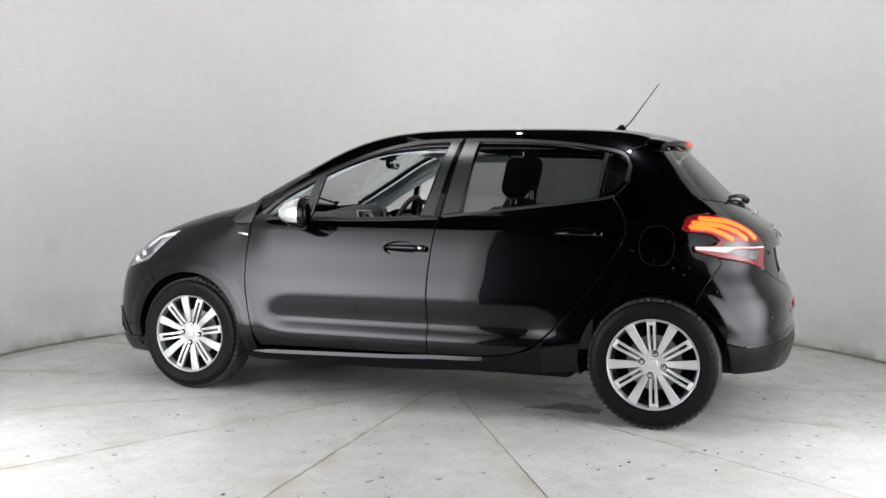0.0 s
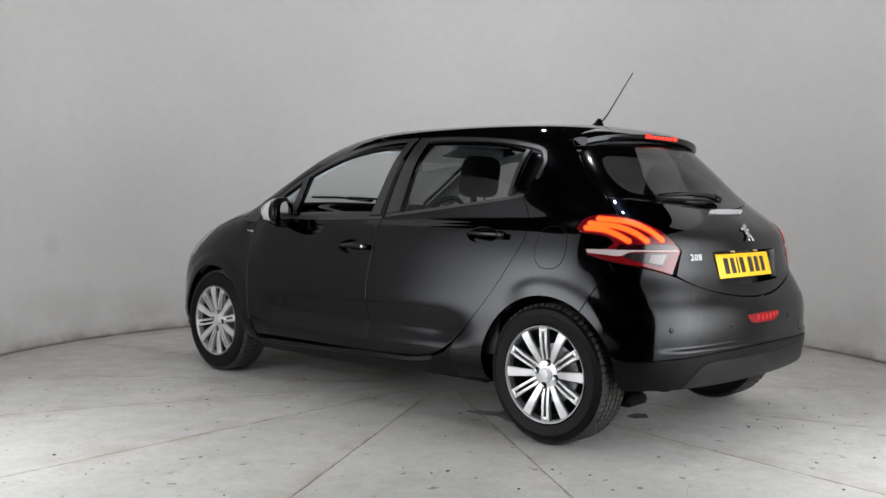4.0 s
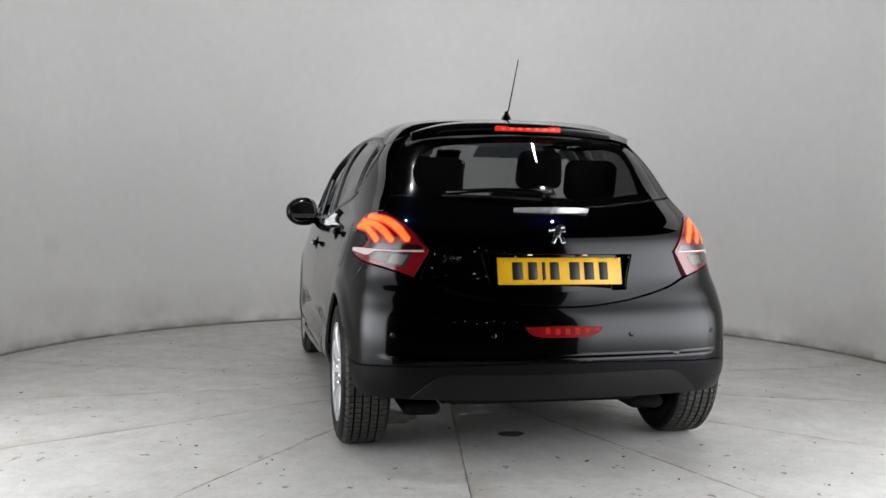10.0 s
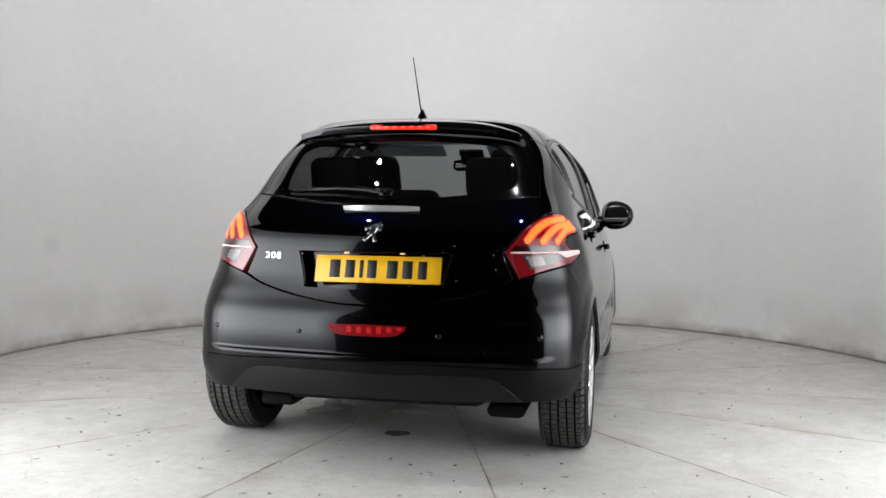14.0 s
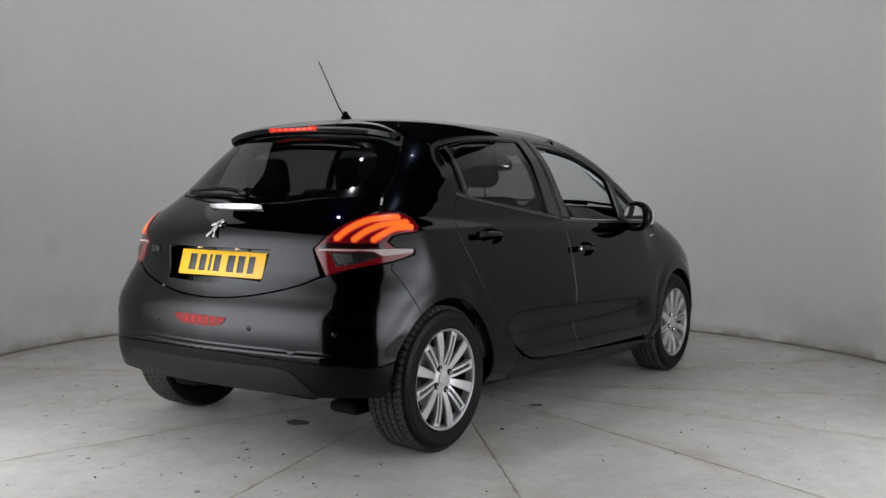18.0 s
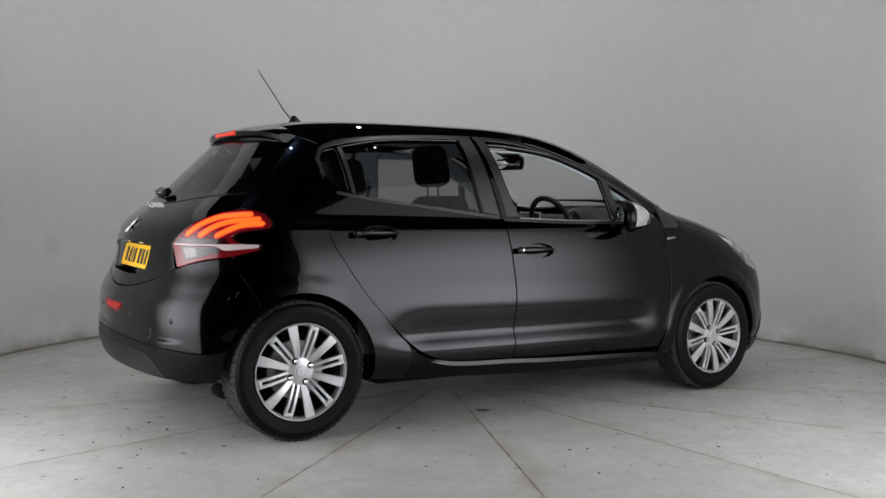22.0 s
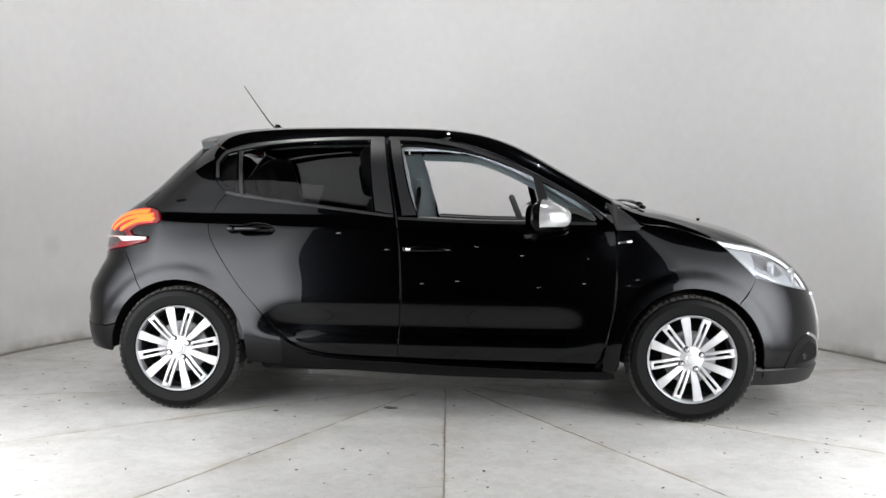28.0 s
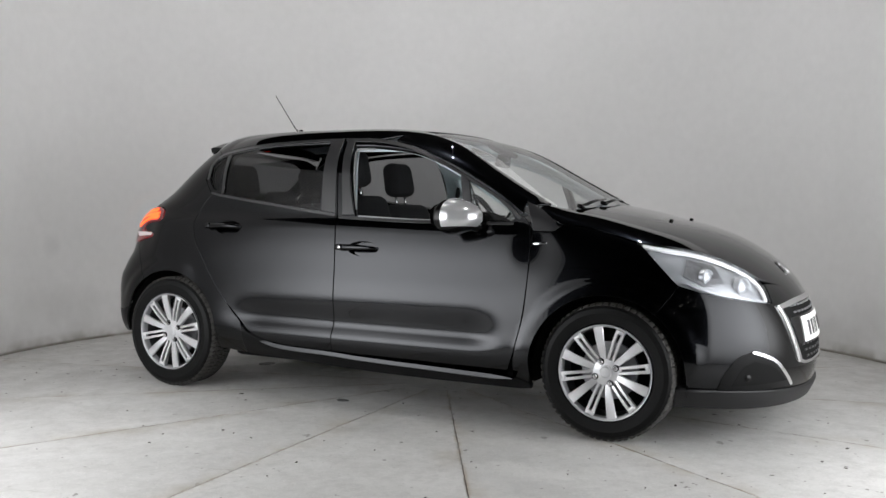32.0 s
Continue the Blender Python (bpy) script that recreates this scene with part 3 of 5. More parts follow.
# small lamps on the far wall of the dark room, mirrored as specks in the paint
spot = None
for x, z in ((1.25, 2.60), (1.85, 2.80), (2.05, 2.05), (1.68, 2.20), (-0.60, 3.45), (-2.70, 4.50), (3.40, 4.40), (0.30, 1.85), (-1.90, 3.05), (0.95, 2.25), (1.45, 1.90), (1.10, 3.05), (-0.85, 2.30), (-1.35, 2.05), (0.05, 2.75), (2.40, 2.45)):
    at = pose(x, -7.98, z)
    if spot is None:
        spot = new("spot_lamp")
        spot.matrix_basis = at
        tagged(spot, "small round lit spot lamp on the dark wall", "lamp", "spot lamps")
        creased(part("housing", lathe([(0.0, -0.02), (0.058, -0.02), (0.062, 0.05), (0.055, 0.05), (0.050, 0.03), (0.0, 0.03)], 20), ROOM_DARK, spot), 40)
        part("glowing_disc", lathe([(0.0, 0.034), (0.030, 0.034), (0.030, 0.031)], 20), SPOT_GLOW, spot)
    else:
        copy_thing(spot, at)

tagged(part("floor", block((16, 16, 0.1), (0, 0, -0.085), 0), ROOM_FLOOR, None, smooth_faces=False), "dark floor of the room round the booth", kind="structure")

# level concrete between the turntable and the foot of the wall
rim_floor = part("floor_rim", lathe([(2.915, -0.03), (2.915, -0.002), (2.918, 0.0), (3.6, 0.0), (3.6, -0.03)], 120, pose(0, 0, 0, 90)), CONCRETE, None, smooth_faces=False)
tagged(rim_floor, "ring of pale concrete floor between turntable and wall", kind="structure")

# ---- the turntable: fourteen sector slabs on one disc ----
turntable = new("turntable")
tagged(turntable, "round turntable of pale concrete slabs with radial joints", "turntable", kind="")
part("disc", lathe([(0.0, 0), (2.915, 0), (2.915, 0.02), (0.0, 0.02)], 96, pose(0, 0, -0.031, 90)), JOINT_DIRT, turntable, smooth_faces=False)
SECTORS = 14


def slab():
    bm = bmesh.new()
    half, n = math.pi / SECTORS, 8
    gap = 0.0009
    def row(z, inset):
        inner = [((0.243 + inset) * math.cos(a), (0.243 + inset) * math.sin(a), z) for a in (-half * 0.97, half * 0.97)]
        outer = []
        for i in range(n + 1):
            a = -half + 2 * half * i / n
            outer.append(((2.912 - inset) * math.cos(a), (2.912 - inset) * math.sin(a), z))
        pts = [inner[0]] + outer + [inner[1]]
        # pull the straight sides in by the joint's half width
        out = []
        for x, y, h in pts:
            a = math.atan2(y, x)
            r = math.hypot(x, y)
            limit = half - (gap + inset) / r
            a = max(-limit, min(limit, a))
            out.append((r * math.cos(a), r * math.sin(a), h))
        return out
    rings = [[bm.verts.new(p) for p in row(z, i)] for z, i in ((-0.012, 0), (-0.003, 0), (0.0, 0.0012))]
    for one, two in zip(rings, rings[1:]):
        for k in range(len(one)):
            bm.faces.new((one[k], one[(k + 1) % len(one)], two[(k + 1) % len(one)], two[k]))
    bm.faces.new(rings[-1])
    return bm


first_slab = part("slab", slab(), SLAB_CONCRETE, turntable, smooth_faces=False)
for i in range(1, SECTORS):
    o = new("slab", first_slab.data)
    o.parent = turntable
    o.rotation_euler.z = 2 * math.pi * i / SECTORS
part("hub_slab", lathe([(0.0, -0.003), (0.2405, -0.003), (0.2385, 0.0), (0.0, 0.0)], 48, pose(0, 0, 0, 90)), CONCRETE, turntable, smooth_faces=False)
TABLE_TURN = 67.8 + 180 / SECTORS


# oil stains and pale chips on the slabs
def blot(name, x, y, rx, ry, turn_by, seed, mat, label):
    """A thin film with an uneven outline, lying on the slabs."""
    lot = random.Random(seed)
    bm = bmesh.new()
    n, waves = 40, [(k, lot.uniform(0.02, 0.16) / k ** 0.4, lot.uniform(0, 6.3)) for k in (2, 3, 5, 7, 11)]
    ring_low, ring_top = [], []
    for i in range(n):
        a = 2 * math.pi * i / n
        f = 1 + sum(h * math.sin(k * a + q) for k, h, q in waves)
        q = pose(x, y, 0, 0, 0, turn_by) @ Vector((rx * f * math.cos(a), ry * f * math.sin(a), 0))
        ring_low.append(bm.verts.new((q.x, q.y, -0.001)))
        ring_top.append(bm.verts.new((x + (q.x - x) * 0.97, y + (q.y - y) * 0.97, 0.0012)))
    for i in range(n):
        j = (i + 1) % n
        bm.faces.new((ring_low[i], ring_low[j], ring_top[j], ring_top[i]))
    bm.faces.new(ring_top)
    return part(name, bm, mat, turntable, label, smooth_faces=False)


blot("oil_stain", -0.248, 1.256, 0.062, 0.048, 20, 3, OIL, "dark oil spot")
blot("oil_stain", 0.270, 0.930, 0.150, 0.085, 65, 8, DAMP, "dark damp stain")
blot("oil_stain", 0.330, 0.780, 0.050, 0.110, 30, 12, DAMP, "dark damp stain")
blot("oil_stain", -0.770, 0.110, 0.040, 0.026, 80, 21, OIL, "dark oil spot")
blot("paint_chip", -0.150, 0.808, 0.058, 0.036, 10, 5, CHIP, "pale paint patch")
blot("paint_chip", -0.050, 0.842, 0.028, 0.020, 50, 6, CHIP, "pale paint patch")
blot("paint_chip", -0.142, 0.662, 0.034, 0.022, 0, 7, CHIP, "pale paint patch")


# grit and flakes of dirt left lying on the slabs
rng = random.Random(5)
grit = []
for k in range(110):
    r, a = 0.5 + 2.35 * rng.random() ** 0.6, rng.random() * 2 * math.pi
    w = rng.choice((0.006, 0.008, 0.010, 0.014, 0.022 if k % 6 == 0 else 0.008))
    flake = block((w, w * rng.uniform(0.4, 0.9), 0.003), (0, 0, 0.0015), 0.0008, segments=1)
    bmesh.ops.transform(flake, matrix=pose(r * math.cos(a), r * math.sin(a), 0.0002, 0, 0, rng.uniform(0, 360)), verts=flake.verts)
    grit.append(flake)
tagged(part("grit", merged(*grit), GRIT, turntable, smooth_faces=False), "dark grit and flakes of dirt", kind="stuff")
# ---- the car ----
car = new("hatchback_car")
tagged(car, "glossy black five-door hatchback with lit tail lamps and open front windows", "car")

DOOR_REAR_EDGE = [(-1.053, 1.085), (-1.093, 1.030), (-1.122, 0.964), (-1.126, 0.917), (-1.105, 0.853), (-1.064, 0.784), (-1.019, 0.715), (-0.948, 0.618)]
REAR_DOOR = DOOR_REAR_EDGE + [(-0.863, 0.521), (-0.765, 0.423), (-0.678, 0.355), (-0.580, 0.317), (-0.470, 0.303), (-0.160, 0.291), (-0.150, 0.604), (-0.163, 0.825), (-0.185, 0.977),
                              (-0.230, 1.218), (-0.262, 1.388), (-0.512, 1.384), (-0.806, 1.364), (-1.010, 1.335), (-1.085, 1.308), (-1.126, 1.250), (-1.120, 1.166)]
REAR_GLASS = [(-1.003, 1.305), (-0.970, 1.085), (-0.588, 1.036), (-0.300, 1.002), (-0.340, 1.364), (-0.626, 1.356), (-0.802, 1.342)]
QUARTER_GLASS = [(-1.026, 1.298), (-1.001, 1.098), (-1.060, 1.125), (-1.105, 1.186), (-1.112, 1.239), (-1.080, 1.284)]
FRONT_DOOR = [(-0.158, 0.291), (0.386, 0.269), (0.800, 0.253), (0.846, 0.373), (0.889, 0.567), (0.900, 0.786), (0.885, 0.949), (0.845, 0.995), (0.710, 1.090), (0.542, 1.183), (0.371, 1.266),
              (0.167, 1.342), (-0.040, 1.381), (-0.253, 1.388), (-0.226, 1.218), (-0.181, 0.977), (-0.159, 0.825), (-0.146, 0.604)]
FRONT_OPENING = [(-0.178, 1.350), (-0.036, 1.345), (0.197, 1.312), (0.371, 1.250), (0.490, 1.195), (0.545, 0.967), (0.264, 0.968), (-0.072, 0.978), (-0.124, 1.133)]
FRONT_TRIANGLE = [(0.535, 1.165), (0.654, 1.103), (0.764, 1.034), (0.806, 0.985), (0.790, 0.968), (0.590, 0.965)]
ROOF_LINE = [(-1.085, 1.308), (-1.010, 1.335), (-0.806, 1.364), (-0.512, 1.384), (-0.253, 1.388), (-0.040, 1.381), (0.167, 1.342)]


def oval(cx, cz, rx, rz, n=20, power=2.0):
    pts = []
    for i in range(n):
        c, s = math.cos(2 * math.pi * i / n), math.sin(2 * math.pi * i / n)
        pts.append((cx + rx * math.copysign(abs(c) ** (2 / power), c), cz + rz * math.copysign(abs(s) ** (2 / power), s)))
    return pts


HANDLE_FRONT, HANDLE_REAR = oval(0.008, 0.818, 0.090, 0.036, 24), oval(-0.876, 0.905, 0.090, 0.036, 24)


def arc(cx, r, a0, a1, n=12):
    """Points on a wheel-arch round an axle, angles from the front over the top."""
    return [(cx + r * math.cos(radians(a0 + (a1 - a0) * i / n)), HUB_Z + r * math.sin(radians(a0 + (a1 - a0) * i / n))) for i in range(n + 1)]


def ribbon(line, half, chart_unit=(DEG, 1.0)):
    """The outline of a band of that half width along a line of a chart."""
    p = flowing(np.array(line) * chart_unit, 0.012, closed=False)
    d = np.gradient(p, axis=0)
    d /= np.linalg.norm(d, axis=1)[:, None]
    n = np.c_[-d[:, 1], d[:, 0]]
    band = np.concatenate([p + n * half, [p[-1] + d[-1] * half * 0.8], (p - n * half)[::-1], [p[0] - d[0] * half * 0.8]])
    return [tuple(q) for q in band / chart_unit]


ARCH = 0.350

# seams in the charts round the rear, half the car (degrees, height)
LAMP = [(63.6, 0.950), (61.0, 0.993), (54.7, 1.010), (46.9, 0.989), (40.0, 0.938), (34.9, 0.862), (38.0, 0.760), (45.6, 0.793), (54.4, 0.817), (60.2, 0.841), (60.8, 0.859),
        (55.0, 0.869), (53.0, 0.893), (55.2, 0.919), (62.6, 0.934)]
TAILGATE_LOW = [(36.5, 0.756), (31.5, 0.722), (24.0, 0.690), (16.0, 0.667), (8.0, 0.654), (0.0, 0.650)]
GLASS_SIDE = [(54.6, 1.087), (62.0, 1.196), (66.8, 1.294), (60.0, 1.330)]
GLASS_EDGE = [(0.0, 1.035), (12.0, 1.040), (24.0, 1.050), (36.0, 1.066)] + GLASS_SIDE + [(40.0, 1.343), (20.0, 1.353), (0.0, 1.356)]


def both(half):
    """The closed outline that a half from 0 degrees to 0 degrees makes with its mirror image."""
    return [p for p in half] + [(-a, z) for a, z in half[::-1] if a > 0.01]


BUMPER_SEAM = [tuple(q) for q in chart_of("back", [(-1.487, 0.818, 0.662), (-1.525, 0.790, 0.730), (-1.562, 0.761, 0.786)])]
ARCH_REAR = rechart(arc(-AXLE, ARCH, 122, 200, 10), "side", "back")


def sill_edge(sill, s):
    """A rounded step along the sill whose flat face looks outwards."""
    line = flowing([(-0.66, 0.318), (-0.49, 0.288), (-0.16, 0.277), (0.02, 0.268), (0.386, 0.258), (0.84, 0.246)], 0.04, closed=False)
    bm = bmesh.new()
    rows = []
    for i, (x, z) in enumerate(line):
        y = float(lift("side", [(x, 0.300)])[0, 1]) + 0.001
        h = 0.0095 * min(1.0, 0.2 + i * 0.3, 0.2 + (len(line) - 1 - i) * 0.3)
        rows.append([bm.verts.new((x, s * (y + o), z + d)) for o, d in ((-0.05, h * 1.5), (-0.003, h * 1.3), (0.0, h), (0.0022, -h), (-0.002, -h * 1.35), (-0.05, -h * 1.6))])
    for one, two in zip(rows, rows[1:]):
        for k in range(5):
            bm.faces.new((one[k], two[k], two[k + 1], one[k + 1]))
    creased(part("sill_edge", bm, PAINT, sill), 25)


PAINT_EDGE = [(50.0, 0.411), (40.4, 0.419), (33.0, 0.423), (25.0, 0.427), (12.0, 0.433), (0.0, 0.434)]

for s in (1, -1):
    front_door = panel("front_door", "side", FRONT_DOOR, PAINT, car, s, holes=[FRONT_OPENING, FRONT_TRIANGLE, HANDLE_FRONT], step=0.022, depth=0.03)
    rear_door = panel("rear_door", "side", REAR_DOOR, PAINT, car, s, holes=[REAR_GLASS, QUARTER_GLASS, HANDLE_REAR], step=0.022, depth=0.03)
    panel("window_pane", "side", REAR_GLASS, TINT_GLASS, rear_door, s, proud=-0.006, gap=-0.004, depth=0.004, label="dark tinted rear door glass").visible_shadow = False
    panel("quarter_pane", "side", QUARTER_GLASS, TINT_GLASS, rear_door, s, proud=-0.006, gap=-0.004, depth=0.004, label="dark tinted quarter glass").visible_shadow = False
    panel("front_quarter_pane", "side", FRONT_TRIANGLE, CLEAR_GLASS, front_door, s, proud=-0.006, gap=-0.004, depth=0.004, label="clear triangular quarter glass").visible_shadow = False
    panel("front_wing", "side", [(0.902, 0.926), (0.904, 0.786), (0.893, 0.567), (0.855, 0.390), (0.83, 0.253), (0.905, 0.232)] + arc(AXLE, ARCH, 185, 52, 16)
          + [(1.535, 0.640), (1.578, 0.705), (1.480, 0.800), (1.40, 0.872), (1.30, 0.905), (1.15, 0.945), (1.04, 0.958), (1.017, 0.942), (0.985, 0.922)], PAINT, car, s, step=0.013)
    sill = panel("sill", "side", [(-0.742, 0.385), (-0.69, 0.345), (-0.58, 0.308), (-0.16, 0.284), (0.386, 0.262), (0.83, 0.246), (0.900, 0.225), (0.910, 0.195), (0.84, 0.186), (0.05, 0.190), (-0.478, 0.215), (-0.738, 0.228)], SKIRT, car, s, depth=0.03, step=0.02)
    sill_edge(sill, s)
    quarter = rechart(DOOR_REAR_EDGE, "side", "back")
    panel("rear_quarter", "back", rechart([(-1.128, 1.166), (-1.132, 1.250), (-1.095, 1.315), (-1.17, 1.352)], "side", "back")
          + [(a + 0.6, z) for a, z in GLASS_SIDE[2::-1]] + [(53.0, 1.017), (54.9, 1.015), (61.0, 0.997), (64.0, 0.950), (62.8, 0.930), (55.5, 0.915), (53.6, 0.893), (55.3, 0.873), (61.2, 0.863), (61.0, 0.839), (54.4, 0.813)]
          + BUMPER_SEAM[::-1] + ARCH_REAR[:1] + rechart(arc(-AXLE, ARCH, 122, -12, 18)[1:], "side", "back")
          + rechart([(-0.912, 0.240), (-0.742, 0.229), (-0.747, 0.392), (-0.80, 0.445), (-0.863, 0.521), (-0.948, 0.618)], "side", "back") + quarter[::-1], PAINT, car, s, step=0.013)
    lamp = panel("tail_lamp", "back", LAMP, RED_LENS, car, s, proud=0.004, depth=0.03, step=0.02, label="wraparound red tail lamp with three lit claw strips")
    for line in ([(57.4, 0.989), (52.4, 0.983), (48.3, 0.973), (43.6, 0.941), (40.4, 0.902)], [(59.8, 0.969), (55.0, 0.963), (51.7, 0.956), (47.8, 0.933), (44.5, 0.898)],
                 [(60.9, 0.950), (57.6, 0.947), (54.9, 0.941), (51.7, 0.920), (49.2, 0.897)]):
        # red halo round each lit strip, added as a wider glowing band
        panel("guide_edge", "back", ribbon(line, 0.0148), GUIDE_HALO, lamp, s, proud=0.0052, depth=0.003, step=0.012, gap=0)
        panel("light_guide", "back", ribbon(line, 0.0098), TAIL_GLOW, lamp, s, proud=0.0065, depth=0.004, step=0.012, gap=0, label="curved orange light strip, lit")
    panel("dark_band", "back", [(51.5, 0.885), (37.4, 0.885), (36.2, 0.866), (52.6, 0.864)], DARK_LENS, lamp, s, proud=0.0055, depth=0.003, step=0.012, gap=0)
    panel("clear_bar", "back", [(60.3, 0.861), (55.0, 0.862), (50.0, 0.8615), (42.0, 0.8615), (36.3, 0.8625), (36.0, 0.857), (42.0, 0.8565), (49.0, 0.855), (51.6, 0.838), (55.5, 0.842), (60.0, 0.848)], PALE_LENS, lamp, s, proud=0.0065, depth=0.004, step=0.012, gap=0, label="pale reversing light bar")
    cell = panel("reversing_lamp", "back", [(49.5, 0.850), (38.8, 0.850), (40.6, 0.795), (44.5, 0.806), (50.8, 0.834)], SMOKE_LENS, lamp, s, proud=0.0055, depth=0.003, step=0.012, gap=0, label="clear reversing lamp cell")
    panel("cell_reflector", "back", [(43.9, 0.844), (39.6, 0.844), (41.0, 0.803), (44.6, 0.812)], CELL_SILVER, cell, s, proud=0.0066, depth=0.002, step=0.008, gap=0)

roof_edge = [tuple(q[:2]) for q in lift("side", ROOF_LINE)]
SCREEN_EDGE = [(0.175, 0.470), (0.30, 0.530), (0.45, 0.560), (0.65, 0.600), (0.85, 0.640), (0.95, 0.645)]
SCREEN_BASE = [(1.02, 0.60), (1.06, 0.40), (1.085, 0.20), (1.09, 0.0)]
SCREEN_TOP = [(0.205, 0.0), (0.200, 0.25)]


def mirrored(half):
    return half + [(x, -y) for x, y in half[::-1] if y > 0.001]


panel("roof", "top", mirrored([(-1.195, 0.0), (-1.19, 0.3), (-1.175, 0.49), (-1.165, 0.525)] + roof_edge[:-1] + [(0.10, 0.56), (0.165, 0.470), (0.190, 0.25), (0.195, 0.0)]), PAINT, car, step=0.04)
panel("windscreen", "top", mirrored(SCREEN_TOP + SCREEN_EDGE + SCREEN_BASE), CLEAR_GLASS, car, proud=-0.004, step=0.05, depth=0.004, label="clear windscreen").visible_shadow = False
for s in (1, -1):
    pillar = lift("side", [(0.895, 1.045), (0.850, 1.060), (0.845, 1.001), (0.710, 1.096), (0.542, 1.189), (0.371, 1.272), (0.167, 1.348), (0.06, 1.372)])
    panel("pillar_trim", "top", [(0.10, 0.535), (0.165, 0.462)] + [(a, b - 0.012) for a, b in SCREEN_EDGE[1:-1]] + [(0.93, 0.640), (0.90, 0.690)] + [tuple(q[:2]) for q in lift("side", [(0.800, 1.015), (0.710, 1.080), (0.542, 1.175), (0.371, 1.258), (0.167, 1.335)])], LINING, car, s, proud=-0.034, depth=0.012, gap=0, label="pale grey windscreen pillar lining")
    panel("windscreen_pillar", "top", [(0.10, 0.545), (0.165, 0.472)] + SCREEN_EDGE[1:-1] + [(0.94, 0.648), (0.915, 0.705)] + [tuple(q[:2]) for q in pillar], PAINT, car, s)
bonnet = panel("bonnet", "top", mirrored([(1.10, 0.0), (1.095, 0.20), (1.07, 0.40), (1.03, 0.61), (0.975, 0.665), (0.925, 0.715)] + [tuple(q[:2]) for q in lift("side", [(0.915, 1.034), (1.025, 0.962), (1.15, 0.950), (1.30, 0.910), (1.385, 0.885)])]
      + [(1.463, 0.706), (1.582, 0.639), (1.710, 0.548), (1.818, 0.475), (1.862, 0.440), (1.915, 0.33), (1.950, 0.20), (1.965, 0.0)]), PAINT, car)
RECESS = [(21.8, 0.852), (19.0, 0.712), (0.0, 0.706)]
tailgate = panel("tailgate", "back", both([(0.0, 1.031), (12.0, 1.036), (24.0, 1.046), (36.0, 1.062), (54.2, 1.083), (52.0, 1.013), (46.6, 0.990), (39.6, 0.936), (34.4, 0.861)] + TAILGATE_LOW), PAINT, car, holes=[both([(0.0, 0.852)] + RECESS)], depth=0.06)
rear_window = panel("rear_window", "back", both(GLASS_EDGE), TINT_GLASS, car, proud=-0.001, depth=0.005, label="dark tinted rear window")
rear_window.visible_shadow = False
panel("window_band", "back", both(GLASS_EDGE), GLOSS_TRIM, rear_window, proud=-0.008, depth=0.004, gap=0.001, label="black printed band round the glass",
      holes=[both([(0.0, 1.072), (12.0, 1.076), (24.0, 1.085), (36.0, 1.100), (47.0, 1.122), (54.0, 1.196), (56.5, 1.262), (52.0, 1.302), (40.0, 1.316), (20.0, 1.325), (0.0, 1.328)])])
rear_bumper = panel("rear_bumper", "back", both([(0.0, 0.645), (8.0, 0.649), (16.0, 0.662), (24.0, 0.685), (31.5, 0.717), (37.0, 0.751), (45.6, 0.788), (54.4, 0.811)] + BUMPER_SEAM[::-1] + rechart(arc(-AXLE, ARCH, 122, 159, 8), "side", "back")
      + PAINT_EDGE), PAINT, car, step=0.014, bend=50)
skirt = panel("bumper_skirt", "back", both([(a, z - 0.003) for a, z in PAINT_EDGE[::-1]] + rechart(arc(-AXLE, ARCH, 160, 178, 7), "side", "back") + [(51.0, 0.280), (44.0, 0.284), (30.0, 0.285), (0.0, 0.288)]), SKIRT, car, bend=50)
front_bumper = panel("front_bumper", "nose", both([(0.0, 0.682), (10.0, 0.684), (16.0, 0.690), (22.0, 0.702), (27.0, 0.708), (27.3, 0.624), (39.0, 0.648), (46.5, 0.672), (53.5, 0.707)] + rechart([(1.570, 0.700), (1.538, 0.640)] + arc(AXLE, ARCH, 52, -8, 10), "side", "nose") + [(40.0, 0.20), (20.0, 0.18), (0.0, 0.18)]), PAINT, car, bend=50)
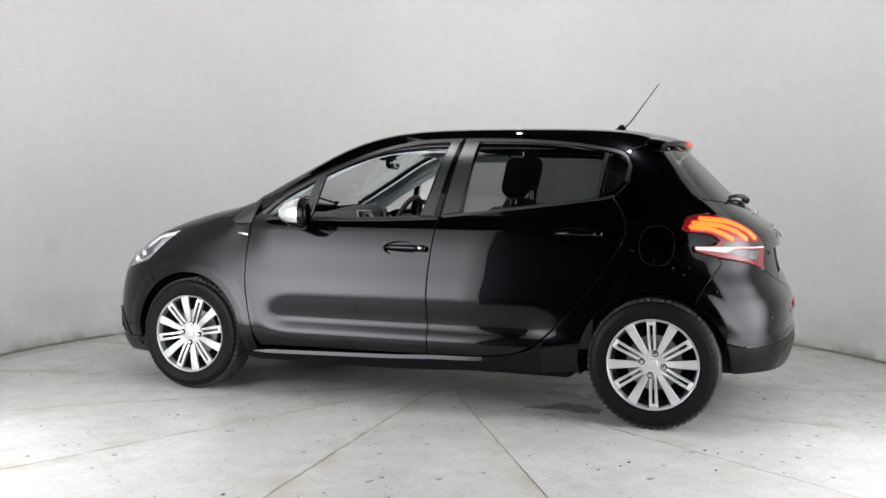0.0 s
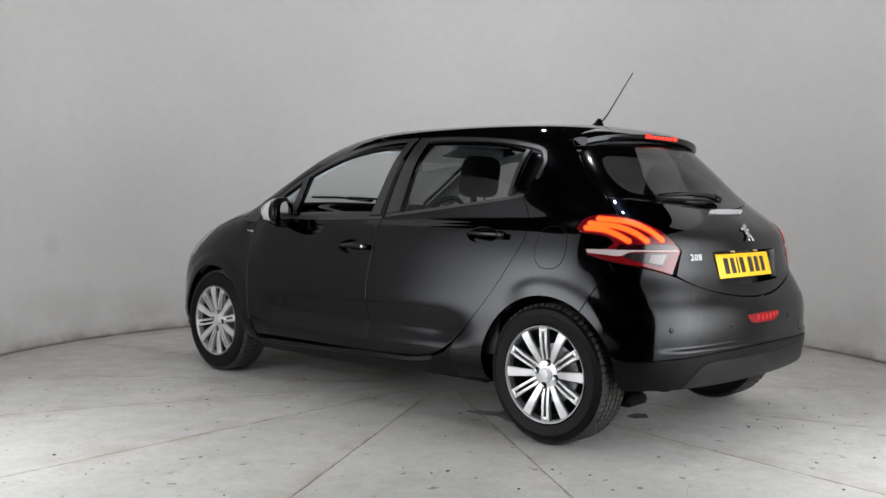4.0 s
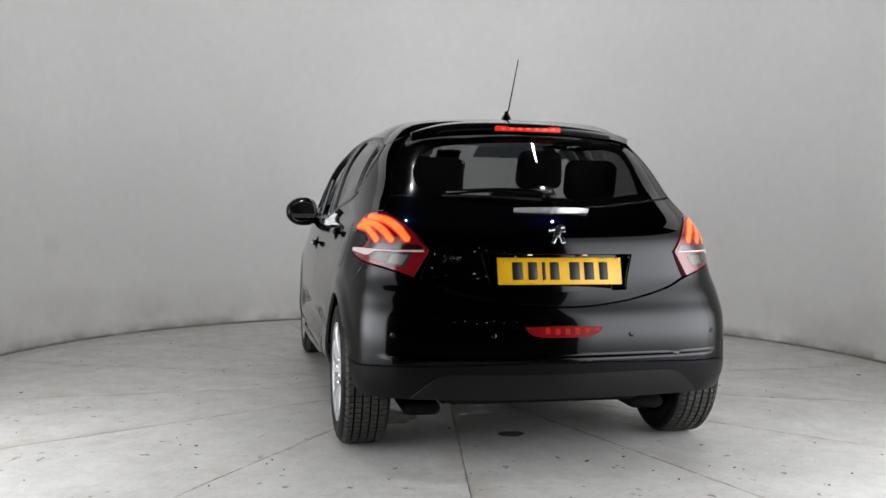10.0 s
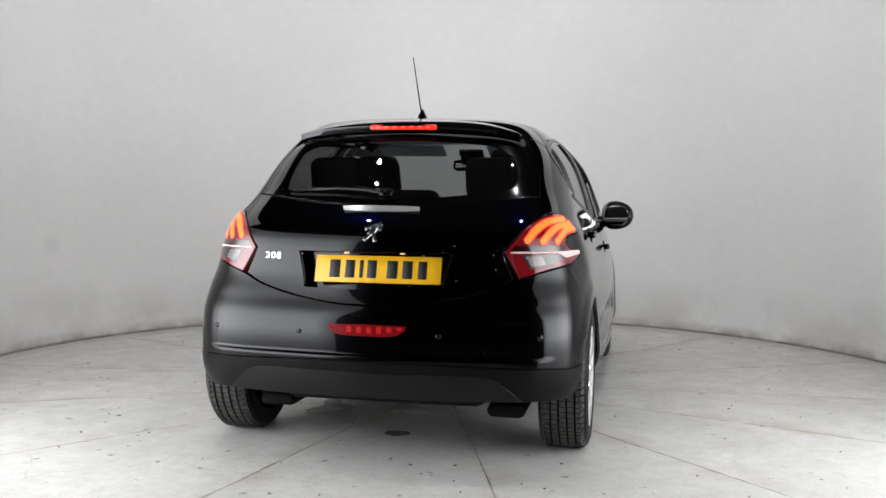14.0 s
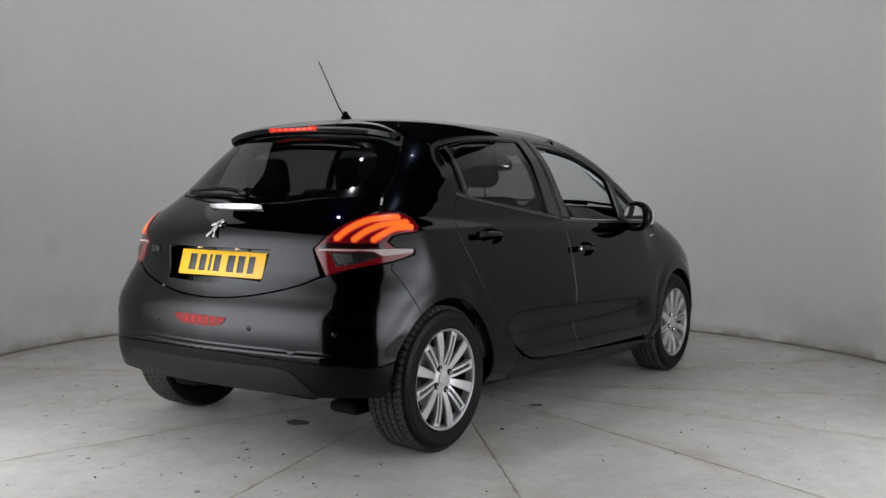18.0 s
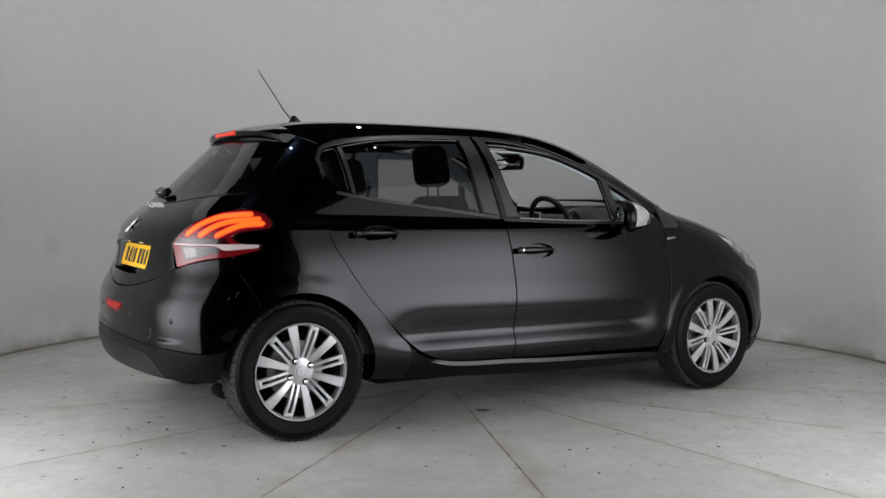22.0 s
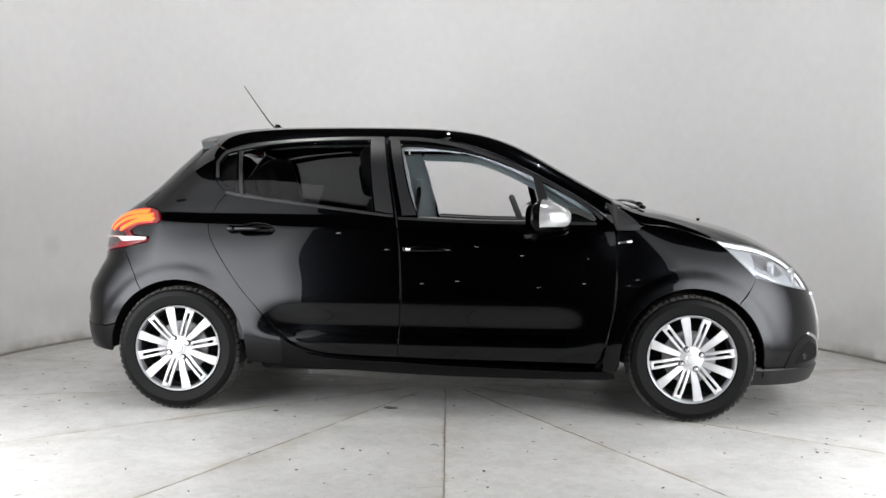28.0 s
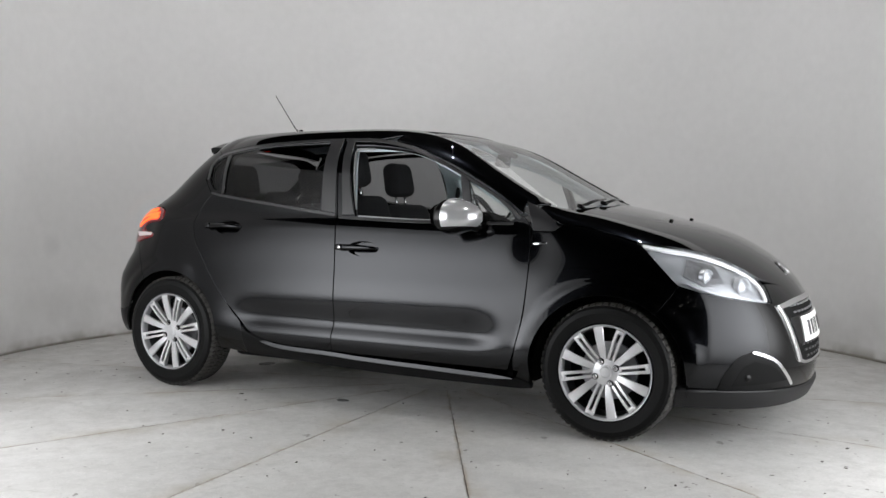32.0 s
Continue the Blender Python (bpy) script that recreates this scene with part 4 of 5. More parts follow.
def wheel_parts(parent):
    """A tyre with cut tread and a twelve-fold alloy rim, outer face towards -y, round the origin."""
    r = 0.309
    steps = 180
    tyre = [(0.212, 0.080, 0), (0.222, 0.097, 0), (0.265, 0.1035, 0), (0.286, 0.097, 0), (0.300, 0.084, 4), (0.3065, 0.070, 6)]
    for y in (0.050, 0.017, -0.017, -0.050):
        tyre += [(r, y + 0.005, 3), (r - 0.007, y + 0.004, 0), (r - 0.007, y - 0.004, 0), (r, y - 0.005, 3)]
    tyre += [(0.3065, -0.070, 6), (0.300, -0.084, 4), (0.286, -0.097, 0), (0.265, -0.1035, 0), (0.222, -0.097, 0), (0.212, -0.080, 0)]
    bm = bmesh.new()
    rows = []
    for q, y, cut in tyre:
        rows.append([])
        for i in range(steps):
            a = 2 * math.pi * (i + (0.4 if abs(y) > 0.06 else 0)) / steps
            rr = q - (cut * 0.001 if i % 3 == 0 else 0)
            rows[-1].append(bm.verts.new((rr * math.cos(a), y, rr * math.sin(a))))
    for one, two in zip(rows, rows[1:]):
        for i in range(steps):
            j = (i + 1) % steps
            bm.faces.new((one[i], one[j], two[j], two[i]))
    band = bm.copy()
    bmesh.ops.delete(band, geom=[f for f in band.faces if abs(f.calc_center_median().y) > 0.078], context="FACES")
    bmesh.ops.delete(bm, geom=[f for f in bm.faces if abs(f.calc_center_median().y) <= 0.078], context="FACES")
    creased(part("tyre", bm, RUBBER, parent), 24)
    low = band.copy()
    bmesh.ops.delete(band, geom=[f for f in band.faces if math.hypot(f.calc_center_median().x, f.calc_center_median().z) < r - 0.0045 and abs(f.calc_center_median().y) < 0.058], context="FACES")
    bmesh.ops.delete(low, geom=[f for f in low.faces if not (math.hypot(f.calc_center_median().x, f.calc_center_median().z) < r - 0.0045 and abs(f.calc_center_median().y) < 0.058)], context="FACES")
    creased(part("tread_band", band, TREAD, parent, "dusty ribbed tyre tread"), 20)
    part("tread_groove", low, DARK, parent, "dark tread grooves")
    blocks = []
    for y in (-0.0765, 0.0765):
        for i in range(60):
            blocks.append(block((0.013, 0.018, 0.0205), (0.2988, y, 0), 0, (0, 0, math.copysign(38, y))))
            bmesh.ops.rotate(blocks[-1], cent=(0, 0, 0), matrix=Matrix.Rotation(2 * math.pi * (i + 0.6) / 60, 3, "Y"), verts=blocks[-1].verts)
    tagged(part("tread", merged(*blocks), TREAD, parent, smooth_faces=False), "dusty shoulder tread blocks", kind="stuff")
    sipes, bars = bmesh.new(), 76
    for y, w, lean in ((-0.067, 0.012, 0.010), (-0.0335, 0.0105, -0.006), (0.0, 0.0105, 0.006), (0.0335, 0.0105, -0.006), (0.067, 0.012, 0.010)):
        for i in range(bars):
            a = 2 * math.pi * (i + (0.5 if y > 0 else 0.0)) / bars
            corners = []
            for dy, da in ((-w, -lean - 0.0055), (w, lean - 0.0055), (w, lean + 0.0055), (-w, -lean + 0.0055)):
                rr = r + 0.0004 - (0.0012 if abs(y + dy) > 0.07 else 0.0)
                corners.append(sipes.verts.new((rr * math.cos(a + da), y + dy, rr * math.sin(a + da))))
            sipes.faces.new(corners)
    tagged(part("tread_sipes", sipes, DARK, parent, smooth_faces=False), "dark cross cuts in the tread", kind="stuff")
    flange = [(0.206, -0.060), (0.209, -0.085), (0.212, -0.094), (0.2150, -0.0975), (0.2140, -0.0995), (0.2100, -0.0985), (0.2055, -0.094), (0.202, -0.085), (0.200, -0.060)]
    creased(part("rim_edge", lathe(flange, 72), RIM_DIM, parent), 40)
    creased(part("rim_barrel", lathe([(0.207, -0.062), (0.196, -0.04), (0.190, 0.05), (0.205, 0.085)], 60), BARREL, parent), 40)

    def bar(a, w0, w1, r0=0.040, r1=0.206, y0=-0.074, y1=-0.094, t=0.024):
        bm = bmesh.new()
        rows = []
        for k in range(6):
            f = k / 5
            rr, ww = r0 + (r1 - r0) * f, w0 + (w1 - w0) * f
            y = y0 + (y1 - y0) * f - 0.008 * math.sin(math.pi * f)
            rows.append([bm.verts.new(p) for p in ((rr, y + t, -ww * 0.7), (rr, y + 0.005, -ww), (rr, y, -ww * 0.82), (rr, y, ww * 0.82), (rr, y + 0.005, ww), (rr, y + t, ww * 0.7))])
        for one, two in zip(rows, rows[1:]):
            for k in range(6):
                bm.faces.new((one[k], one[(k + 1) % 6], two[(k + 1) % 6], two[k]))
        bm.faces.new(rows[0]), bm.faces.new(rows[-1])
        bmesh.ops.rotate(bm, cent=(0, 0, 0), matrix=Matrix.Rotation(a, 3, "Y"), verts=bm.verts)
        return bm

    for k in range(6):
        a = 2 * math.pi * k / 6 + math.pi / 2
        creased(part("spoke", bar(a, 0.013, 0.024), ALLOY, parent), 30)
        for d in (-1, 1):
            b = bar(0, 0.0060, 0.0078)
            bmesh.ops.transform(b, matrix=pose(0, 0, d * 0.0105) @ pose(0, 0, 0, 0, d * -1.0), verts=b.verts)
            bmesh.ops.rotate(b, cent=(0, 0, 0), matrix=Matrix.Rotation(a + math.pi / 6, 3, "Y"), verts=b.verts)
            creased(part("twin_spoke", b, ALLOY, parent), 30)
        bridge = block((0.020, 0.020, 0.036), (0.194, -0.087, 0), 0.006)
        bmesh.ops.rotate(bridge, cent=(0, 0, 0), matrix=Matrix.Rotation(a + math.pi / 6, 3, "Y"), verts=bridge.verts)
        part("spoke_bridge", bridge, ALLOY, parent)
    creased(part("hub", lathe([(0.0, -0.060), (0.066, -0.056), (0.070, -0.066), (0.060, -0.078), (0.034, -0.082), (0.033, -0.087), (0.0, -0.089)], 40), ALLOY, parent), 30)
    creased(part("hub_cap", lathe([(0.0, -0.0915), (0.022, -0.0905), (0.027, -0.087)], 28), ALLOY, parent, "round centre cap"), 30)
    for k in range(4):
        a = math.pi / 4 + k * math.pi / 2
        creased(part("wheel_bolt", lathe([(0.0, -0.094), (0.008, -0.0935), (0.0105, -0.090), (0.0105, -0.072)], 12, pose(0.052 * math.cos(a), 0, 0.052 * math.sin(a))), CHROME, parent), 30)
        creased(part("bolt_well", lathe([(0.0105, -0.0835), (0.0145, -0.0835), (0.0150, -0.076)], 16, pose(0.052 * math.cos(a), 0, 0.052 * math.sin(a))), DARK, parent), 30)
    creased(part("brake_disc", lathe([(0.0, -0.020), (0.130, -0.020), (0.130, 0.0), (0.0, 0.0)], 40), STEEL, parent), 30)
    part("wheel_back", lathe([(0.0, 0.012), (0.195, 0.012), (0.195, 0.02)], 40), DARK, parent)


def add_wheel(x, s, spin):
    w = new("wheel")
    w.parent = car
    w.matrix_basis = pose(x, s * 0.735, HUB_Z + 0.006, 0, 0, 0 if s < 0 else 180) @ pose(0, 0, 0, 0, spin)
    wheel_parts(w)
    return w


for x, s, spin in ((AXLE, 1, 50), (AXLE, -1, -70), (-AXLE, 1, -33), (-AXLE, -1, -72)):
    add_wheel(x, s, spin)
    # arch liner
    bm = bmesh.new()
    rows = []
    for i in range(25):
        a = radians(-13 + 205 * i / 24) if x > 0 else radians(-12 + 193 * i / 24)
        rows.append([bm.verts.new((x + 0.358 * math.cos(a), s * y, HUB_Z + 0.358 * math.sin(a))) for y in (0.45, 0.79)])
    for one, two in zip(rows, rows[1:]):
        bm.faces.new((one[0], one[1], two[1], two[0]))
    bmesh.ops.solidify(bm, geom=list(bm.faces), thickness=0.008)
    part("arch_liner", bm, DARK, car)
part("underbody", block((3.4, 0.86, 0.36), (0.05, 0, 0.40), 0.04), DARK, car)
part("floor_pan", block((1.75, 1.50, 0.08), (0, 0, 0.24), 0.03), DARK, car)



def on_skin(chart, u, v, side=1, proud=0.0):
    """The place and outward normal of one point of the skin."""
    p = lift(chart, [(u, v)])
    n = skin_normals(p)[0]
    p = p[0] + n * proud
    if side < 0:
        p, n = p * (1, -1, 1), n * (1, -1, 1)
    return Vector(p), Vector(n)


def facing(p, n, up=(0, 0, 1)):
    """A pose at p whose z points along n and whose y is as near to up as may be."""
    z = Vector(n).normalized()
    x = Vector(up).cross(z).normalized()
    y = z.cross(x)
    m = Matrix((x, y, z)).transposed().to_4x4()
    m.translation = p
    return m


def moved(bm, m):
    bmesh.ops.transform(bm, matrix=m, verts=bm.verts)
    return bm


def letters(name, text, size, m, mat, parent, depth=0.002, label="", spacing=1.0, stretch=1.0):
    """Raised lettering in the built-in font, centred on the pose m."""
    data = bpy.data.curves.new(name, "FONT")
    data.body, data.size, data.extrude, data.align_x, data.align_y, data.space_character = text, size, depth, "CENTER", "CENTER", spacing
    data.resolution_u, data.shear, data.offset = 6, 0.0, 0.0
    temp = new(name, data)
    bpy.context.view_layer.update()
    me = bpy.data.meshes.new_from_object(temp)
    bpy.data.objects.remove(temp)
    me.transform(m @ Matrix.Diagonal((stretch, 1, 1, 1)))
    me.materials.clear()
    me.materials.append(mat)
    ob = new(name, me)
    ob.parent = parent
    if label:
        tagged(ob, label)
    return ob


# ---- rear of the car ----
def spoiler():
    """The roof's rear lip: a lofted blade from side to side."""
    bm = bmesh.new()
    rows = []
    for i in range(25):
        y = -0.505 + 1.01 * i / 24
        q = abs(y) / 0.505
        tip = -1.342 + 0.090 * q ** 2.6
        seam = -1.196 + 0.022 * q ** 3
        zs = float(lift("top", [(seam, abs(y))])[0, 2]) + 0.001
        zt = 1.394 - 0.024 * q ** 2.2 - 0.012 * q ** 8
        back = tip + 0.018
        rows.append([bm.verts.new(p) for p in ((seam, y, zs - 0.012), (seam, y, zs), (seam * 0.55 + tip * 0.45, y, zs * 0.55 + zt * 0.45 + 0.004), (tip + 0.012, y, zt + 0.002), (tip, y, zt - 0.004),
                                               (tip + 0.005, y, zt - 0.026), (back, y, zt - 0.036), (back + 0.05, y, zt - 0.036))])
    for one, two in zip(rows, rows[1:]):
        for k in range(7):
            bm.faces.new((one[k], two[k], two[k + 1], one[k + 1]))
    bm.faces.new(rows[0]), bm.faces.new(rows[-1])
    return bm


spoiler_part = creased(part("roof_spoiler", spoiler(), PAINT, car), 40)
stop = part("stop_lamp", block((0.020, 0.305, 0.024), (-1.331, 0, 1.381), 0.008), STOP_GLOW, spoiler_part, "lit red high-level stop lamp")
for k in range(7):
    part("diode", block((0.004, 0.016, 0.010), (-1.3425, -0.114 + 0.038 * k, 1.381), 0.002), STOP_HOT, stop)

# number plate in its recess, with two small lamps above it
panel("plate_recess", "back", both([(0.0, 0.856)] + [(22.6, 0.856), (19.8, 0.707), (0.0, 0.701)]), PAINT, tailgate, proud=-0.066, depth=0, gap=0)
P_TOP, P_LOW = Vector((-1.759, -0.013, 0.836)), Vector((-1.788, -0.013, 0.730))
P_UP = (P_TOP - P_LOW).normalized()
PLATE = facing((P_TOP + P_LOW) / 2, Vector((-1, 0, 0)).cross(Vector((0, 1, 0))) * 0 + Vector((-P_UP.z, 0, P_UP.x)), P_UP)
rear_plate = part("number_plate", moved(block((0.520, 0.111, 0.006), (0, 0, 0), 0.0025), PLATE), PLATE_YELLOW, tailgate, "yellow rear number plate with black characters")
BARS = ((-0.178, 0.036), (-0.115, 0.032), (-0.068, 0.012), (-0.024, 0.032), (0.060, 0.036), (0.122, 0.034), (0.183, 0.030))
for x, w in BARS:
    part("character_bar", moved(block((w * 1.2, 0.072, 0.002), (x, 0, 0.0035), 0.0008), PLATE), INK, rear_plate)
for y in (0.115, -0.115):
    part("plate_lamp", block((0.014, 0.018, 0.006), (-1.778, y, 0.848), 0.002), WARM_GLOW, tailgate, "small warm plate lamp, lit")

# chrome strip, badge shape and model figures
p, n = on_skin("back", 0.0, 1.016)
strip = bmesh.new()
rows = []
for i in range(17):
    f = i / 16 * 2 - 1
    a = f * 13.2
    q, m_ = on_skin("back", a, 1.018)
    h = 0.0080 * (1 - abs(f) ** 3 * 0.85)
    tangent = Vector((0, 0, 1)) - m_ * m_.z
    tangent.normalize()
    rows.append([strip.verts.new(q + tangent * s + m_ * o) for s, o in ((-h, -0.002), (-h * 0.95, 0.004), (h * 0.9, 0.019), (h, -0.002))])
for one, two in zip(rows, rows[1:]):
    for k in range(4):
        strip.faces.new((one[k], two[k], two[(k + 1) % 4], one[(k + 1) % 4]))
strip.faces.new(rows[0]), strip.faces.new(rows[-1])
chrome_strip = creased(part("chrome_strip", strip, CAP_SILVER, tailgate, "silver grip strip with small raised letters"), 30)
for k in range(7):
    q, m_ = on_skin("back", -6.5 + 2.1 * k, 1.018, proud=0.0118)
    part("letter_bar", moved(block((0.012, 0.007, 0.0016), (0, 0, 0), 0.0005), facing(q, m_)), STEEL, chrome_strip)


def emblem(m, parent, size=0.085):
    """An abstract chrome badge: a slanted plate with three prongs, no creature."""
    pieces = []
    for x, y, w, h, a in ((0.0, 0.006, 0.026, 0.050, -18), (0.012, -0.030, 0.014, 0.040, 12), (-0.018, -0.030, 0.014, 0.042, -32), (-0.020, 0.016, 0.030, 0.012, 18), (0.016, 0.030, 0.030, 0.018, 20), (0.020, 0.010, 0.024, 0.010, -15)):
        pieces.append(block((w, h, 0.006), (x * size / 0.085, y * size / 0.085, 0.003), 0.002, (0, 0, a)))
    return part("badge", moved(merged(*pieces), m), CHROME, parent, "small chrome badge")


q, m_ = on_skin("back", 0.3, 0.934, proud=0.001)
emblem(facing(q, m_), tailgate)
q, m_ = on_skin("back", 29.3, 0.829, proud=0.002)
letters("model_figures", "208", 0.036, facing(q, m_), DIM_CHROME, tailgate, 0.0012, "chrome model figures", 1.12, 1.30)

# rear wiper
hub_p, hub_n = on_skin("back", -0.5, 1.070, proud=0.022)
tip_p, tip_n = on_skin("back", 36.5, 1.078, proud=0.022)
mid_p, mid_n = on_skin("back", 20.0, 1.088, proud=0.024)
wiper = part("rear_wiper", tube([hub_p + Vector((0, -0.02, 0)), hub_p, (hub_p + mid_p) / 2 + Vector((-0.012, 0, 0.006)), mid_p, tip_p], 0.017, 8, 0.45), GLOSS_TRIM, car, "black rear window wiper")
part("wiper_pivot", moved(block((0.060, 0.046, 0.034), (0, 0, 0), 0.014), facing(hub_p, hub_n)), GLOSS_TRIM, wiper)
part("wiper_blade", tube([on_skin("back", 2.0, 1.062, proud=0.010)[0], on_skin("back", 20, 1.070, proud=0.010)[0], on_skin("back", 37.5, 1.074, proud=0.010)[0]], 0.006, 6), RUBBER, wiper)

# antenna
antenna = part("antenna", tube([(-0.985, 0, 1.475), (-1.02, 0, 1.512), (-1.075, 0, 1.588), (-1.165, 0, 1.712)], 0.0040, 8, 0.55), GLOSS_TRIM, car, "black roof aerial leaning back")
bm = bmesh.new()
rows = [[bm.verts.new((-0.955 - 0.005 * k + dx * s, dy * s, 1.452 + 0.014 * k)) for dx, dy in ((0.042, 0), (0.018, 0.021), (-0.030, 0.021), (-0.046, 0), (-0.030, -0.021), (0.018, -0.021))] for k, s in ((0, 1.0), (1, 0.8), (2, 0.45), (3, 0.28))]
for one, two in zip(rows, rows[1:]):
    for k in range(6):
        bm.faces.new((one[k], one[(k + 1) % 6], two[(k + 1) % 6], two[k]))
bm.faces.new(rows[-1])
part("antenna_base", bm, GLOSS_TRIM, antenna)

# bumper: fog lamp, parking sensors, towing cap, crease strip, skirt insert, silencers
FOG = [(10.4, 0.574), (9.6, 0.553), (7.2, 0.534), (0.0, 0.530), (-7.2, 0.534), (-9.6, 0.553), (-10.4, 0.574), (0.0, 0.577)]
fog = panel("fog_lamp", "back", FOG, STOP_GLOW_DIM, rear_bumper, proud=0.003, depth=0.01, step=0.012, label="red rear fog lamp in the bumper")
lot = random.Random(4)
for k in range(14):
    a = -8.45 + 1.3 * k
    tall = 0.0145 - 0.0075 * (abs(a) / 8.5) ** 2
    panel("fog_lamp_cell", "back", oval(a, 0.569 - tall, 0.62, tall * lot.uniform(0.75, 1.0), 10, 6.0), lot.choice((CELL_GLOW, CELL_GLOW, STOP_GLOW_DIM, STOP_GLOW_DIM)), fog, proud=0.0045, depth=0.002, step=0.01, gap=0)
for a in (40.1, 17.9, -17.9, -40.1):
    q, m_ = on_skin("back", a, 0.538)
    part("parking_sensor", moved(lathe([(0.0, 0.0006), (0.0085, 0.0006), (0.0092, -0.0006), (0.0098, 0.0010), (0.0112, 0.0010), (0.0118, -0.002)], 20, pose(0, 0, 0, 90)), facing(q, m_)), PAINT, rear_bumper)
panel("towing_cap", "back", oval(-30.0, 0.476, 1.6, 0.026, 16), PAINT, rear_bumper, proud=0.0015, depth=0.003, step=0.012, gap=0)
panel("skirt_insert", "back", both([(0.0, 0.390), (19.0, 0.392), (27.0, 0.391), (30.4, 0.378), (33.4, 0.341), (37.0, 0.290), (20.0, 0.286), (0.0, 0.288)]), DIFFUSER, skirt, proud=0.006, depth=0.012)
for s in (1, -1):
    part("silencer", block((0.30, 0.16, 0.055), (-1.40, s * 0.50, 0.190), 0.025), DARK, car)
part("rear_axle", tube([(-AXLE, -0.66, 0.27), (-AXLE, 0.66, 0.27)], 0.035, 10), DARK, car)
part("exhaust_pipe", tube([(-1.50, 0.40, 0.225), (-1.30, 0.40, 0.215), (-0.8, 0.2, 0.17), (0.9, 0.1, 0.17)], 0.024, 10), DARK, car)

# ---- sides ----
for s in (1, -1):
    door_f = [o for o in car.children if o.name.startswith("front_door")][0 if s > 0 else 1]
    door_r = [o for o in car.children if o.name.startswith("rear_door")][0 if s > 0 else 1]
    # satin pillar foils between the windows
    panel("pillar_cover", "side", [(-0.155, 0.985), (-0.160, 1.02), (-0.222, 1.300), (-0.236, 1.374), (-0.186, 1.372), (-0.132, 1.133), (-0.080, 0.987)], SATIN_TRIM, door_f, s, proud=0.003, depth=0.006, step=0.02)
    panel("pillar_cover", "side", [(-0.288, 1.006), (-0.196, 0.992), (-0.250, 1.300), (-0.264, 1.378), (-0.338, 1.372), (-0.318, 1.20)], SATIN_TRIM, door_r, s, proud=0.003, depth=0.006, step=0.02)
    panel("pillar_cover", "side", [(-1.014, 1.302), (-0.982, 1.090), (-0.966, 1.090), (-0.996, 1.306)], SATIN_TRIM, door_r, s, proud=0.003, depth=0.006, step=0.02, gap=0)
    panel("division_bar", "side", [(0.494, 1.190), (0.540, 1.160), (0.596, 0.970), (0.546, 0.970)], SATIN_TRIM, door_f, s, proud=0.003, depth=0.02, step=0.02, gap=0)
    # seals round the open window; on the right the light on them is painted
    panel("window_seal", "side", ribbon([(-0.066, 0.983), (0.10, 0.977), (0.264, 0.972), (0.53, 0.971)], 0.0035, (1, 1)), LIT_SEAL if s < 0 else SATIN_TRIM, door_f, s, proud=-0.014, depth=0.008, step=0.02, gap=0, label="rubber window seal")
    panel("window_seal", "side", ribbon([(-0.086, 1.02), (-0.119, 1.133), (-0.150, 1.26), (-0.168, 1.325), (-0.150, 1.342), (-0.06, 1.340)], 0.003, (1, 1)), LIT_SEAL if s < 0 else SATIN_TRIM, door_f, s, proud=-0.016, depth=0.008, step=0.02, gap=0, label="rubber window seal")
    # window frame rails over the doors
    panel("frame_rail", "side", ribbon([(-1.108, 1.170), (-1.121, 1.245), (-1.087, 1.296), (-1.010, 1.322), (-0.806, 1.354), (-0.512, 1.374), (-0.27, 1.378)], 0.007, (1, 1)), SATIN_TRIM, door_r, s, proud=0.004, depth=0.008, step=0.02, gap=0)
    panel("frame_rail", "side", ribbon([(-0.24, 1.378), (-0.040, 1.370), (0.167, 1.331), (0.371, 1.254), (0.542, 1.172), (0.710, 1.079), (0.83, 0.985)], 0.008, (1, 1)), SATIN_TRIM, door_f, s, proud=0.004, depth=0.008, step=0.02, gap=0)
    panel("waist_strip", "side", ribbon([(-1.055, 1.092), (-0.97, 1.076), (-0.588, 1.028), (-0.200, 0.982)], 0.006, (1, 1)), SATIN_TRIM, door_r, s, proud=0.004, depth=0.008, step=0.02, gap=0)
    panel("waist_strip", "side", ribbon([(-0.170, 0.972), (0.264, 0.958), (0.80, 0.958)], 0.006, (1, 1)), SATIN_TRIM, door_f, s, proud=0.004, depth=0.008, step=0.02, gap=0)
    panel("door_mirror_sail", "side", [(0.600, 0.964), (0.585, 1.010), (0.700, 1.005), (0.800, 0.964)], GLOSS_TRIM, door_f, s, proud=0.003, depth=0.01, step=0.02, gap=0)
    panel("wing_corner_cover", "side", [(0.850, 1.064), (0.908, 1.041), (0.975, 0.994), (1.023, 0.950), (1.010, 0.927), (0.905, 0.928), (0.893, 0.948), (0.882, 0.990)], SATIN_TRIM, car, s, proud=0.002, depth=0.015, step=0.015, label="black plastic corner cover at the screen pillar")
